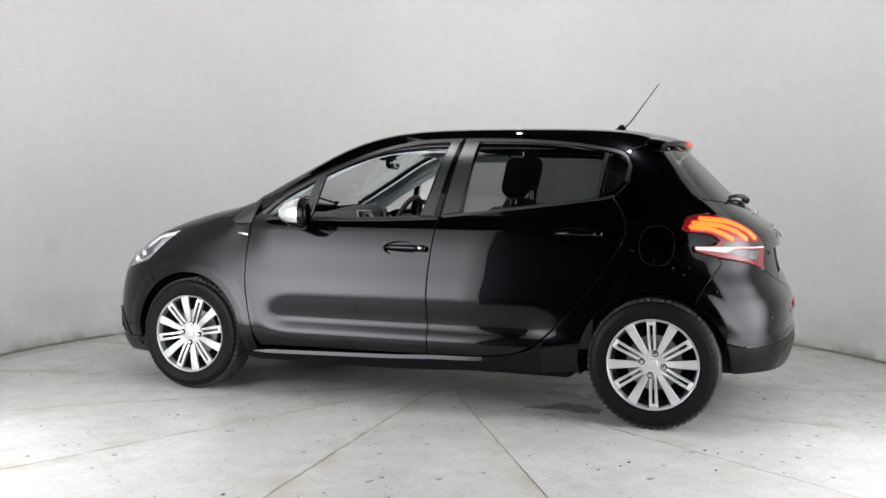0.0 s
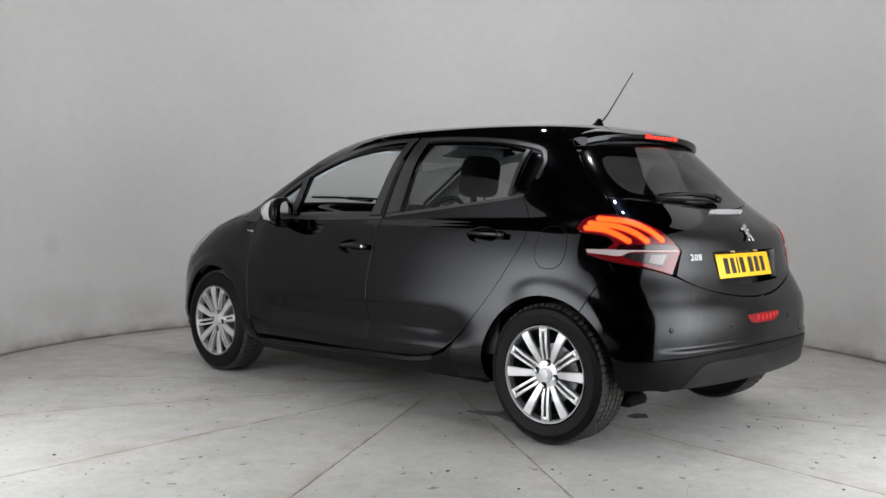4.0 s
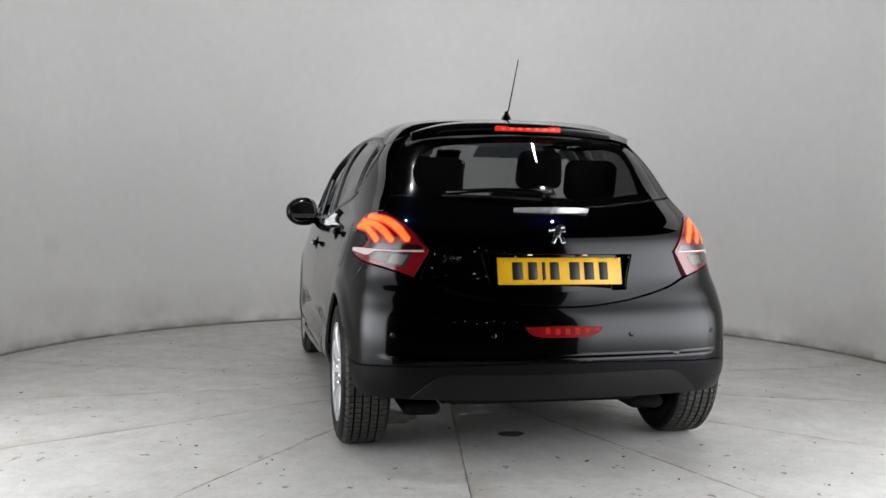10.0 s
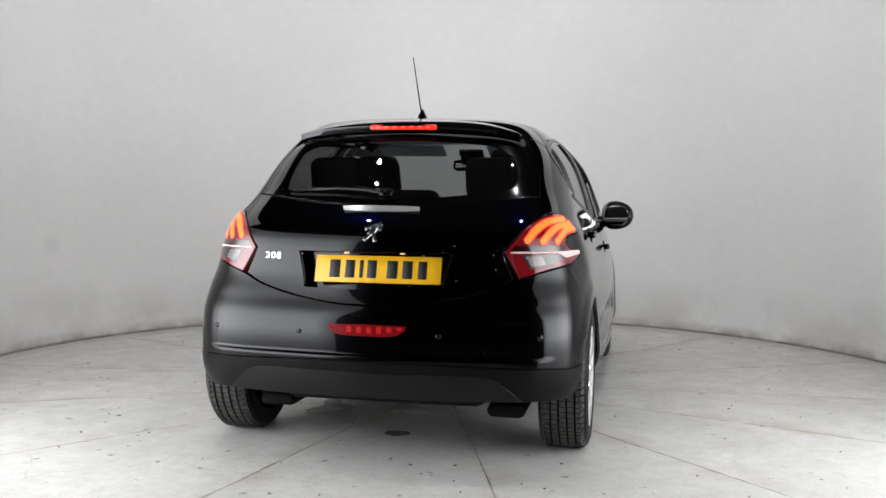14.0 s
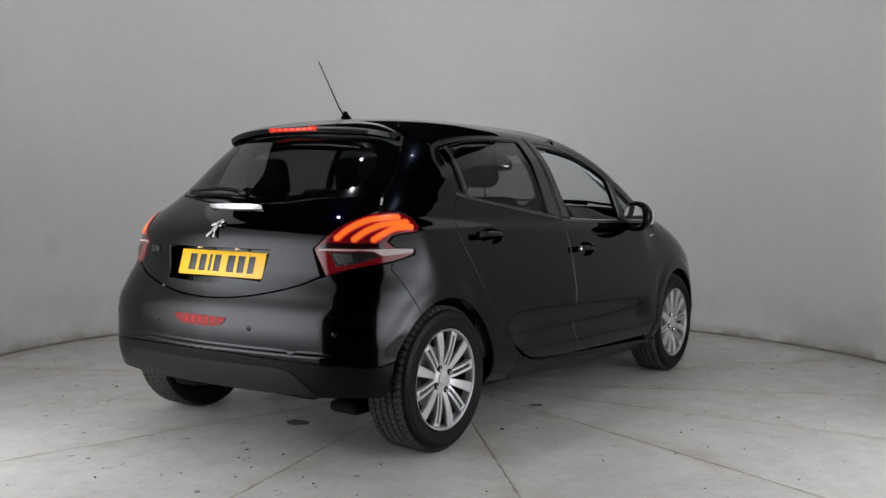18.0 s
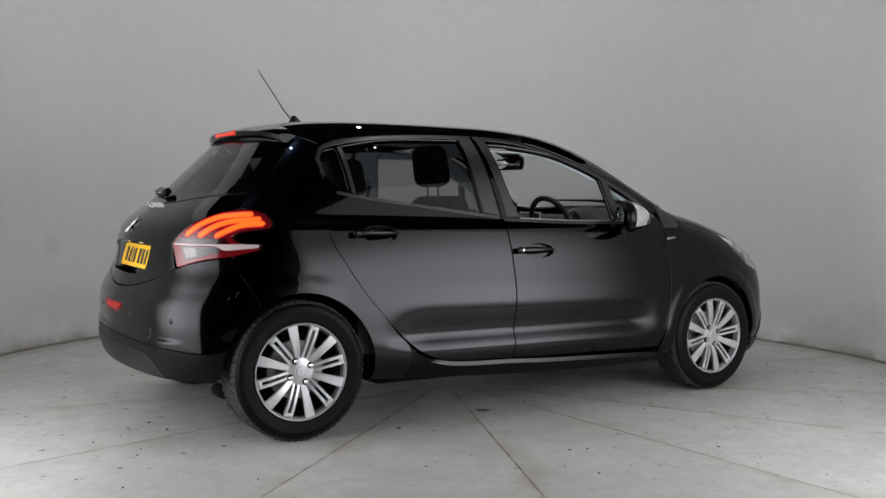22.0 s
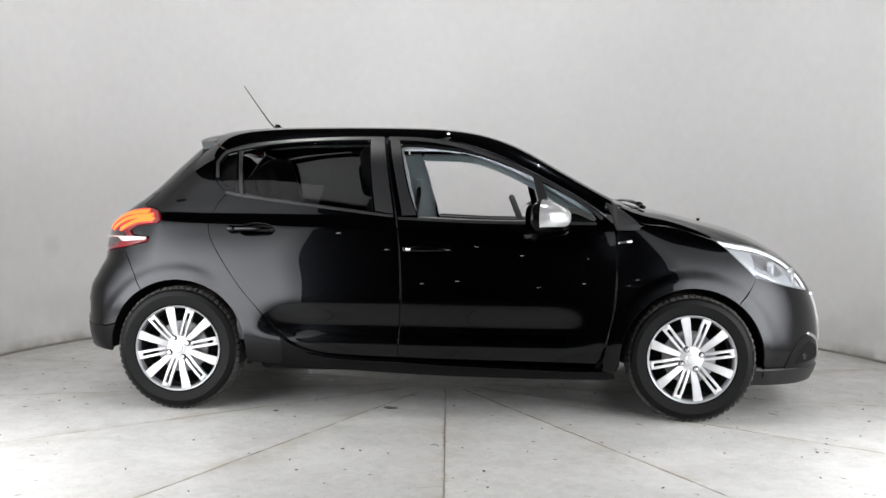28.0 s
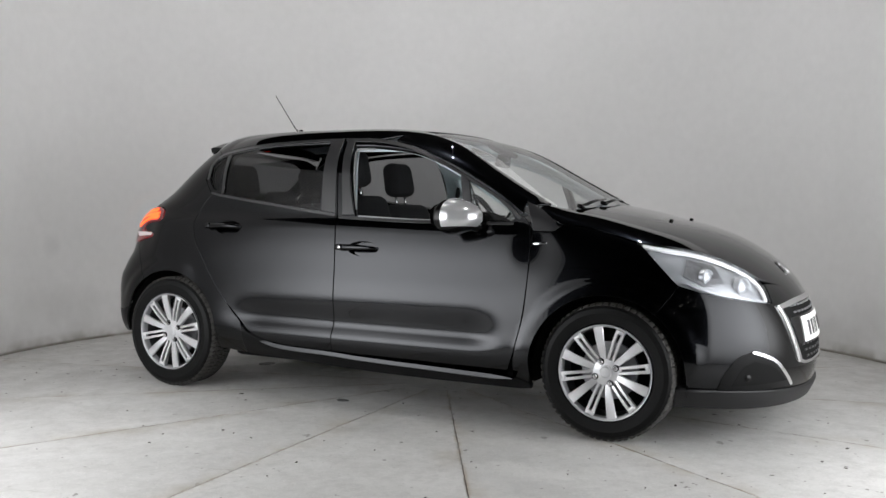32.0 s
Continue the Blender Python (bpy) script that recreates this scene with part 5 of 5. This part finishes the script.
    # grips
    for x0, z0, door, lock in ((-0.010, 0.818, door_f, True), (-0.893, 0.905, door_r, False)):
        panel("handle_cup", "side", oval(x0 + 0.018, z0, 0.090, 0.036, 24), PAINT, door, s, proud=-0.028, depth=0, step=0.015, gap=-0.004, label="gloss black cup behind the handle")
        bm = bmesh.new()
        rows = []
        for k in range(11):
            f = k / 10
            x = x0 - 0.118 + 0.226 * f
            h = 0.0145 * (1 - 0.55 * f ** 3)
            q, m_ = on_skin("side", x, z0 + 0.002, s, 0.016 + 0.010 * math.sin(math.pi * min(1, f * 1.02)) ** 0.6 - 0.018 * f ** 8)
            t_ = Vector((0, 0, 1)) - m_ * m_.z
            t_.normalize()
            rows.append([bm.verts.new(q + t_ * (h * math.cos(a)) + m_ * (0.010 * math.sin(a))) for a in (2 * math.pi * i / 10 for i in range(10))])
        for one, two in zip(rows, rows[1:]):
            for i in range(10):
                bm.faces.new((one[i], one[(i + 1) % 10], two[(i + 1) % 10], two[i]))
        bm.faces.new(rows[0]), bm.faces.new(rows[-1])
        grip = part("door_handle", bm, PAINT, door, "black pull handle")
        q, m_ = on_skin("side", x0 - 0.108, z0 + 0.001, s, 0.022)
        part("handle_end", moved(block((0.044, 0.030, 0.026), (0, 0, 0), 0.009), facing(q, m_)), PAINT, grip)
        if lock:
            q, m_ = on_skin("side", x0 - 0.102, z0 + 0.001, s, 0.0352)
            part("lock_barrel", moved(lathe([(0.0, 0.003), (0.0085, 0.0025), (0.010, 0.0)], 16, pose(0, 0, 0, 90)), facing(q, m_)), CHROME, grip, "small chrome lock")
    # side badge, fuel flap
    q, m_ = on_skin("side", 0.943, 0.872, s, 0.001)
    plaque = part("side_badge", moved(block((0.062, 0.010, 0.004), (0, 0, 0), 0.0015, (0, 0, -6 * s)), facing(q, m_)), CHROME, car, "thin chrome side badge")
    for k in range(5):
        part("letter_bar", moved(block((0.005, 0.005, 0.001), (-0.020 + 0.009 * k, 0, 0.0022), 0.0003, (0, 0, -6 * s)), facing(q, m_)), INK, plaque)
panel("fuel_flap", "back", [tuple(c) for c in rechart(oval(-1.274, 0.863, 0.078, 0.090, 24, 2.6), "side", "back")], PAINT, car, 1, proud=0.0012, depth=0.004, step=0.02, gap=0, label="round black fuel flap")
panel("fuel_flap_gap", "back", [tuple(c) for c in rechart(oval(-1.274, 0.863, 0.0805, 0.0925, 24, 2.6), "side", "back")], DARK, car, 1, proud=0.0005, depth=0.002, step=0.02, gap=0)


def door_mirror(s):
    """A chrome-capped door mirror with black foot and glass."""
    m = new("door_mirror")
    m.parent = car
    tagged(m, "door mirror with chrome cap and black foot")
    bm = bmesh.new()
    bmesh.ops.create_uvsphere(bm, u_segments=32, v_segments=20, radius=1)
    for v in bm.verts:
        x, y, z = v.co
        y2 = math.copysign(abs(y) ** 0.8, y)
        z2 = math.copysign(abs(z) ** 0.85, z)
        x2 = x * (0.135 if x > 0 else 0.045)
        v.co = (x2 - 0.034 * y, y2 * 0.100, z2 * 0.087 * (1.0 - 0.14 * y) * (1.0 - 0.25 * max(0, x)))
    half = bm.copy()
    turn = pose(0.535, s * 0.888, 0.988, 0, 0, s * 6) @ Matrix.Diagonal((1, s, 1, 1))
    low = [f for f in bm.faces if f.calc_center_median().z < -0.042 or f.calc_center_median().x < -0.004]
    bmesh.ops.delete(bm, geom=low, context="FACES")
    part("mirror_cap", moved(bm, turn), CAP_SILVER, m, "polished chrome mirror cap")
    high = [f for f in half.faces if not (f.calc_center_median().z < -0.042 or f.calc_center_median().x < -0.004)]
    bmesh.ops.delete(half, geom=high, context="FACES")
    for v in half.verts:
        v.co *= 0.985
    part("mirror_housing", moved(half, turn), GLOSS_TRIM, m)
    g = bmesh.new()
    rows = [[g.verts.new((-0.0400 - 0.0005 * k - 0.0265 * w * r_, w * 0.078 * r_, h * 0.060 * r_)) for w, h in ((math.copysign(abs(math.cos(a)) ** 0.7, math.cos(a)), math.copysign(abs(math.sin(a)) ** 0.75, math.sin(a))) for a in (2 * math.pi * i / 28 for i in range(28)))] for k, r_ in ((0, 1.0), (1, 0.97))]
    for i in range(28):
        g.faces.new((rows[0][i], rows[0][(i + 1) % 28], rows[1][(i + 1) % 28], rows[1][i]))
    g.faces.new(rows[1])
    part("mirror_glass", moved(g, turn @ pose(-0.006, 0, 0, 0, 0, 2)), MIRROR, m, "mirror glass", smooth_faces=False)
    part("turn_signal", moved(block((0.012, 0.060, 0.008), (0.098, 0.020, -0.012), 0.003), turn), GLOSS_TRIM, m)
    part("mirror_foot", tube([(0.640, s * 0.790, 0.945), (0.625, s * 0.825, 0.952), (0.605, s * 0.87, 0.972), (0.595, s * 0.91, 0.985)], 0.038, 12, 0.75), GLOSS_TRIM, m)


door_mirror(1), door_mirror(-1)

# ---- front of the car ----
HEADLAMP = [(63.0, 0.885), (57.0, 0.868), (48.0, 0.853), (38.0, 0.813), (30.5, 0.752), (27.8, 0.704), (27.8, 0.628), (39.2, 0.653), (46.2, 0.677), (53.0, 0.715), (57.5, 0.790)]
for s in (1, -1):
    lamp = panel("headlamp", "nose", HEADLAMP, LAMP_GLASS, car, s, proud=0.002, depth=0.02, step=0.02, label="clear headlamp with silver reflectors and lit upper strip")
    lamp.visible_shadow = False
    panel("reflector_bowl", "nose", HEADLAMP, LAMP_SILVER, lamp, s, proud=-0.030, depth=0, step=0.02, gap=-0.004, label="silver reflector behind the lens")
    panel("running_light", "nose", ribbon([(61.0, 0.879), (55.0, 0.863), (47.0, 0.846), (38.0, 0.808), (31.2, 0.752), (28.8, 0.704), (28.8, 0.640)], 0.0055), DAY_GLOW, lamp, s, proud=-0.010, depth=0.012, step=0.015, gap=0, label="lit white running light strip")
    panel("lower_strip", "nose", ribbon([(29.5, 0.636), (39.0, 0.660), (46.0, 0.684), (52.5, 0.724)], 0.005), LAMP_SILVER, lamp, s, proud=-0.008, depth=0.010, step=0.015, gap=0)
    panel("lamp_bezel", "nose", [(49.0, 0.835), (41.0, 0.808), (41.0, 0.730), (47.0, 0.715), (52.0, 0.760)], STEEL, lamp, s, proud=-0.024, depth=0.006, step=0.02, gap=0)
    for a, z, r in ((35.0, 0.710, 0.045), (45.5, 0.755, 0.034)):
        q, m_ = on_skin("nose", a, z, s, -0.024)
        part("projector", moved(lathe([(0.0, 0.012), (r * 0.6, 0.009), (r, -0.004), (r * 1.06, 0.010), (r * 1.10, 0.0), (r * 1.1, -0.02)], 28, pose(0, 0, 0, 90)), facing(q, Vector((1, 0.35 * s, 0.05)))), LAMP_SILVER, lamp)
    house = panel("fog_lamp_housing", "nose", [(44.6, 0.252), (43.8, 0.328), (40.5, 0.400), (36.8, 0.424), (29.5, 0.378), (21.0, 0.254)], SKIRT, front_bumper, s, proud=0.004, depth=0.012, step=0.02, gap=0, label="black fog lamp surround")
    panel("air_duct", "nose", [(41.4, 0.280), (39.5, 0.352), (36.0, 0.385), (30.0, 0.352), (24.0, 0.284)], DARK, house, s, proud=0.0055, depth=0.003, step=0.02, gap=0)
    q, m_ = on_skin("nose", 37.6, 0.312, s, 0.006)
    part("fog_lamp", moved(lathe([(0.0, 0.005), (0.014, 0.003), (0.018, -0.002)], 20, pose(0, 0, 0, 90)), facing(q, m_)), GLOSS_TRIM, house)
    panel("chrome_blade", "nose", ribbon([(36.6, 0.424), (33.0, 0.405), (29.2, 0.376), (25.0, 0.318), (21.4, 0.262)], 0.006), CHROME, house, s, proud=0.010, depth=0.010, step=0.02, gap=0)
GRILLE = both([(0.0, 0.632), (14.0, 0.630), (26.0, 0.612), (24.0, 0.555), (21.0, 0.450), (17.8, 0.352), (14.0, 0.340), (0.0, 0.338)])
GRILLE_IN = both([(0.0, 0.612), (13.0, 0.610), (24.3, 0.596), (22.6, 0.545), (19.8, 0.450), (16.9, 0.362), (13.0, 0.350), (0.0, 0.348)])
grille = panel("grille", "nose", GRILLE_IN, DARK, front_bumper, proud=0.002, depth=0.01, gap=0, label="black honeycomb grille in a chrome frame")
panel("grille_frame", "nose", GRILLE, CHROME, grille, proud=0.010, depth=0.014, step=0.02, gap=0, holes=[GRILLE_IN], label="chrome grille frame")
for r_ in range(9):
    z = 0.370 + 0.029 * r_
    if 0.43 < z < 0.555:
        continue
    for k in range(-6, 7):
        a = (k + 0.5 * (r_ % 2)) * 3.0
        if abs(a) < 14 + (z - 0.35) * 30:
            q, m_ = on_skin("nose", a, z, 1, 0.004)
            part("mesh_stud", moved(block((0.030, 0.010, 0.005), (0, 0, 0), 0.002), facing(q, m_)), STEEL if z > 0.55 else SATIN_TRIM, grille)
panel("plate_beam", "nose", both([(0.0, 0.556), (20.5, 0.552), (17.9, 0.434), (0.0, 0.430)]), PAINT, grille, proud=0.006, depth=0.01, gap=0)
front_plate = panel("number_plate", "nose", both([(0.0, 0.5475), (7.0, 0.5475), (13.9, 0.5475), (13.9, 0.4365), (7.0, 0.4365), (0.0, 0.4365)]), PLATE_WHITE, front_bumper, proud=0.012, depth=0.008, gap=0, label="white front number plate with black characters")
for x, w in BARS:
    a, h = x * 53.4, w * 26.7
    panel("character_bar", "nose", [(a - h, 0.459), (a + h, 0.459), (a + h, 0.525), (a - h, 0.525)], INK, front_plate, proud=0.0135, depth=0.002, step=0.02, gap=0)
panel("bumper_lip", "nose", both([(0.0, 0.222), (20.0, 0.236), (40.0, 0.256), (54.0, 0.262), (53.0, 0.184), (30.0, 0.174), (0.0, 0.170)]), TRIM, front_bumper, proud=0.014, depth=0.05, gap=0, label="black lower bumper lip")
q, m_ = on_skin("top", 1.885, 0.0, 1, 0.002)
emblem(facing(q, m_, (-1, 0, 0.5)), bonnet, 0.075)
panel("scuttle", "top", mirrored([(1.088, 0.0), (1.083, 0.20), (1.058, 0.40), (1.018, 0.60), (0.965, 0.648), (0.985, 0.665), (1.035, 0.612), (1.075, 0.40), (1.100, 0.20), (1.105, 0.0)]), TRIM, car, proud=-0.012, depth=0, gap=0, label="black plastic scuttle below the windscreen")
for a0, a1 in (((1.075, -0.28), (0.985, 0.30)), ((1.050, -0.56), (1.000, -0.02))):
    w_ = part("windscreen_wiper", tube([on_skin("top", *a0, 1, 0.012)[0], on_skin("top", (a0[0] + a1[0]) / 2 + 0.01, (a0[1] + a1[1]) / 2, 1, 0.020)[0], on_skin("top", *a1, 1, 0.012)[0]], 0.009, 8, 0.6), GLOSS_TRIM, car, "black windscreen wiper")
    part("wiper_pivot", moved(block((0.035, 0.035, 0.020), (0, 0, 0), 0.008), facing(on_skin("top", *a0, 1, 0.014)[0], (0.3, 0, 1))), GLOSS_TRIM, w_)
for y in (0.22, -0.22):
    q, m_ = on_skin("top", 1.40, y, 1, 0.003)
    part("washer_nozzle", moved(block((0.026, 0.018, 0.014), (0, 0, 0), 0.005), facing(q, m_, (-1, 0, 0))), GLOSS_TRIM, bonnet)

# ---- inside ----
panel("roof_lining", "top", mirrored([(-1.18, 0.0), (-1.17, 0.44), (-1.05, 0.50), (-0.6, 0.53), (-0.2, 0.535), (0.05, 0.52), (0.18, 0.43), (0.20, 0.0)]), LINING, car, proud=-0.030, step=0.06, depth=0, gap=0, label="pale grey roof lining")
for s in (1, -1):
    panel("door_trim", "side", [(-0.98, 0.35), (-0.98, 1.06), (-0.60, 1.015), (-0.20, 0.965), (0.55, 0.945), (0.88, 0.93), (0.86, 0.35)], DASH, car, s, proud=-0.055, step=0.06, depth=0.02, gap=0, label="dark door lining")
    panel("pillar_trim", "side", [(-0.30, 0.95), (-0.30, 1.20), (-0.335, 1.375), (-0.18, 1.385), (-0.130, 1.20), (-0.09, 0.95)], LINING, car, s, proud=-0.035, step=0.04, depth=0.012, gap=0, label="pale grey pillar lining")
    panel("pillar_trim", "side", [(-0.18, 1.345), (-0.16, 1.385), (0.18, 1.365), (0.55, 1.200), (0.86, 1.010), (0.80, 1.000), (0.50, 1.180), (0.18, 1.325)], LINING, car, s, proud=-0.035, step=0.04, depth=0.01, gap=0, label="pale grey windscreen pillar lining")
    panel("pillar_trim", "back", [tuple(c) for c in rechart([(-0.99, 1.06), (-1.00, 1.20), (-1.02, 1.33), (-1.16, 1.34), (-1.34, 1.20), (-1.46, 1.06)], "side", "back")], DASH, car, s, proud=-0.040, step=0.05, depth=0.012, gap=0, label="dark rear pillar lining")
    q, m_ = on_skin("side", -0.20, 1.17, s, -0.060)
    part("belt_anchor", moved(block((0.045, 0.11, 0.022), (0, 0, 0), 0.008), facing(q, m_)), LINING, car)
    part("belt_strap", tube([q, (-0.22, s * 0.64, 0.95), (-0.22, s * 0.66, 0.60)], 0.016, 6), INK, car, "dark seat belt")


def seat(x, y, z, lean=14):
    st = new("front_seat")
    st.parent = car
    tagged(st, "charcoal cloth front seat with headrest")
    m = pose(x, y, z)
    part("seat_cushion", moved(block((0.50, 0.50, 0.16), (0.22, 0, 0.02), 0.06, (0, -6, 0), 3), m), SEAT_CLOTH, st)
    bm = block((0.13, 0.49, 0.62), (-0.10, 0, 0.36), 0.06, (0, -lean, 0), 3)
    for v in bm.verts:
        if v.co.z > 0.5:
            v.co.y *= 1 - 0.55 * (v.co.z - 0.5)
    part("seat_back", moved(bm, m), SEAT_CLOTH, st)
    bm = block((0.105, 0.265, 0.215), (-0.215, 0, 0.815), 0.05, (0, -lean + 4, 0), 3)
    for v in bm.verts:
        v.co.y *= 1 - 0.9 * max(0, v.co.z - 0.80)
    rest = part("headrest", moved(bm, m), SEAT_CLOTH, st)
    for d in (-0.055, 0.055):
        part("headrest_post", moved(tube([(-0.19, d, 0.62), (-0.205, d, 0.74)], 0.006, 8), m), CHROME, rest)


seat(-0.26, 0.36, 0.375), seat(-0.14, -0.36, 0.425)
bench = new("rear_bench")
bench.parent = car
tagged(bench, "charcoal cloth rear bench with headrests")
part("bench_cushion", block((0.50, 1.22, 0.16), (-0.72, 0, 0.46), 0.06, (0, -5, 0), 3), SEAT_CLOTH, bench)
part("bench_back", block((0.14, 1.20, 0.58), (-1.02, 0, 0.74), 0.06, (0, -16, 0), 3), SEAT_CLOTH, bench)
for y, h in ((0.37, 0.19), (-0.37, 0.19), (0.0, 0.10)):
    rest = part("headrest", block((0.10, 0.25, h), (-1.13, y, (1.07 if y else 1.01) + h / 2), 0.046, (0, -12, 0), 5), SEAT_CLOTH, bench)
    for d in (-0.05, 0.05):
        part("headrest_post", tube([(-1.10, y + d, 0.98), (-1.12, y + d, 1.09)], 0.006, 8), CHROME, rest)
part("parcel_shelf", block((0.36, 1.16, 0.02), (-1.38, 0, 0.985), 0.008), DASH, car)

# dashboard: a lofted hood with a raised binnacle before the driver
bm = bmesh.new()
rows = []
for i in range(33):
    y = -0.68 + 1.36 * i / 32
    hump = math.exp(-((y + 0.36) / 0.17) ** 4) * 0.055
    q = (abs(y) / 0.68) ** 4
    rows.append([bm.verts.new(p) for p in ((0.62, y, 0.50), (0.56, y, 0.70), (0.58, y, 0.86), (0.63, y, 0.945 + hump * 0.7 - 0.02 * q), (0.70, y, 0.985 + hump - 0.02 * q), (0.80, y, 0.990 + hump * 0.8 - 0.02 * q), (0.96, y, 0.985 - 0.03 * q), (1.05 - 0.08 * q, y, 0.965))])
for one, two in zip(rows, rows[1:]):
    for k in range(7):
        bm.faces.new((one[k], two[k], two[k + 1], one[k + 1]))
dash = part("dashboard", bm, DASH, car, "dark grey dashboard with raised instrument hood")
part("touch_screen", block((0.018, 0.20, 0.125), (0.555, 0.02, 0.935), 0.006, (0, 12, 0)), SCREEN, dash, "dark touch screen on the dashboard")
part("screen_frame", block((0.010, 0.215, 0.140), (0.566, 0.02, 0.935), 0.005, (0, 12, 0)), LAMP_SILVER, dash)
part("instrument_dial", lathe([(0.0, 0.0), (0.05, 0.0), (0.055, -0.008), (0.058, 0.0)], 24, pose(0.605, -0.36, 0.955, 0, 0, 90)), SCREEN, dash)
wheel_pose = pose(0.455, -0.36, 0.925, 0, 68, 0)
bm = bmesh.new()
rows = []
for i in range(40):
    a = 2 * math.pi * i / 40
    c = Vector((0.172 * math.cos(a) * (0.92 if math.cos(a) > 0.6 else 1), 0.178 * math.sin(a), 0))
    out = c.normalized()
    rows.append([bm.verts.new(c + out * (0.016 * math.cos(b)) + Vector((0, 0, 0.016 * math.sin(b)))) for b in (2 * math.pi * k / 10 for k in range(10))])
for i in range(40):
    one, two = rows[i], rows[(i + 1) % 40]
    for k in range(10):
        bm.faces.new((one[k], one[(k + 1) % 10], two[(k + 1) % 10], two[k]))
steering = part("steering_wheel", moved(bm, wheel_pose), DASH, car, "black leather steering wheel")
part("wheel_boss", moved(block((0.13, 0.15, 0.05), (0.01, 0, 0.01), 0.022), wheel_pose), DASH, steering)
for dx, dy, w, h in ((0, 0.115, 0.05, 0.12), (0, -0.115, 0.05, 0.12), (0.10, 0, 0.12, 0.05)):
    part("wheel_spoke", moved(block((w, h, 0.022), (dx, dy, 0.005), 0.009), wheel_pose), LAMP_SILVER if dx == 0 else DASH, steering)
part("steering_column", tube([(0.47, -0.36, 0.91), (0.66, -0.36, 0.84)], 0.045, 12), DASH, steering)
inner = part("inside_mirror", block((0.030, 0.235, 0.066), (0.405, 0.0, 1.285), 0.022, (0, 6, 8), 3), GLOSS_TRIM, car, "black inside rear-view mirror")
part("mirror_glass", block((0.002, 0.205, 0.046), (0.389, -0.002, 1.283), 0, (0, 6, 8)), MIRROR, inner, "mirror glass")
part("mirror_stalk", tube([(0.415, 0, 1.30), (0.46, 0, 1.325)], 0.013, 8), GLOSS_TRIM, inner)
part("sensor_pod", block((0.14, 0.15, 0.028), (0.40, 0, 1.342), 0.012, (0, 27, 0)), GLOSS_TRIM, car, "black sensor pod behind the windscreen")
for y in (0.33, -0.33):
    part("sun_visor", block((0.15, 0.40, 0.018), (0.20, y, 1.365), 0.008, (0, 20, 0)), LINING, car, "pale folded sun visor")


# ---- what moves: the turntable and the car on it ----
def heading(t):
    return 160.43 - 5.856 * t


def motions():
    times = [float(t) for t in range(33)]
    walk(turntable, [(t, pose(0, 0, 0, 0, 0, heading(t) + TABLE_TURN)) for t in times])
    walk(car, [(t, pose(0, 0, 0, 0, 0, heading(t)) @ pose(-0.021, -0.074, 0)) for t in times])


motions()
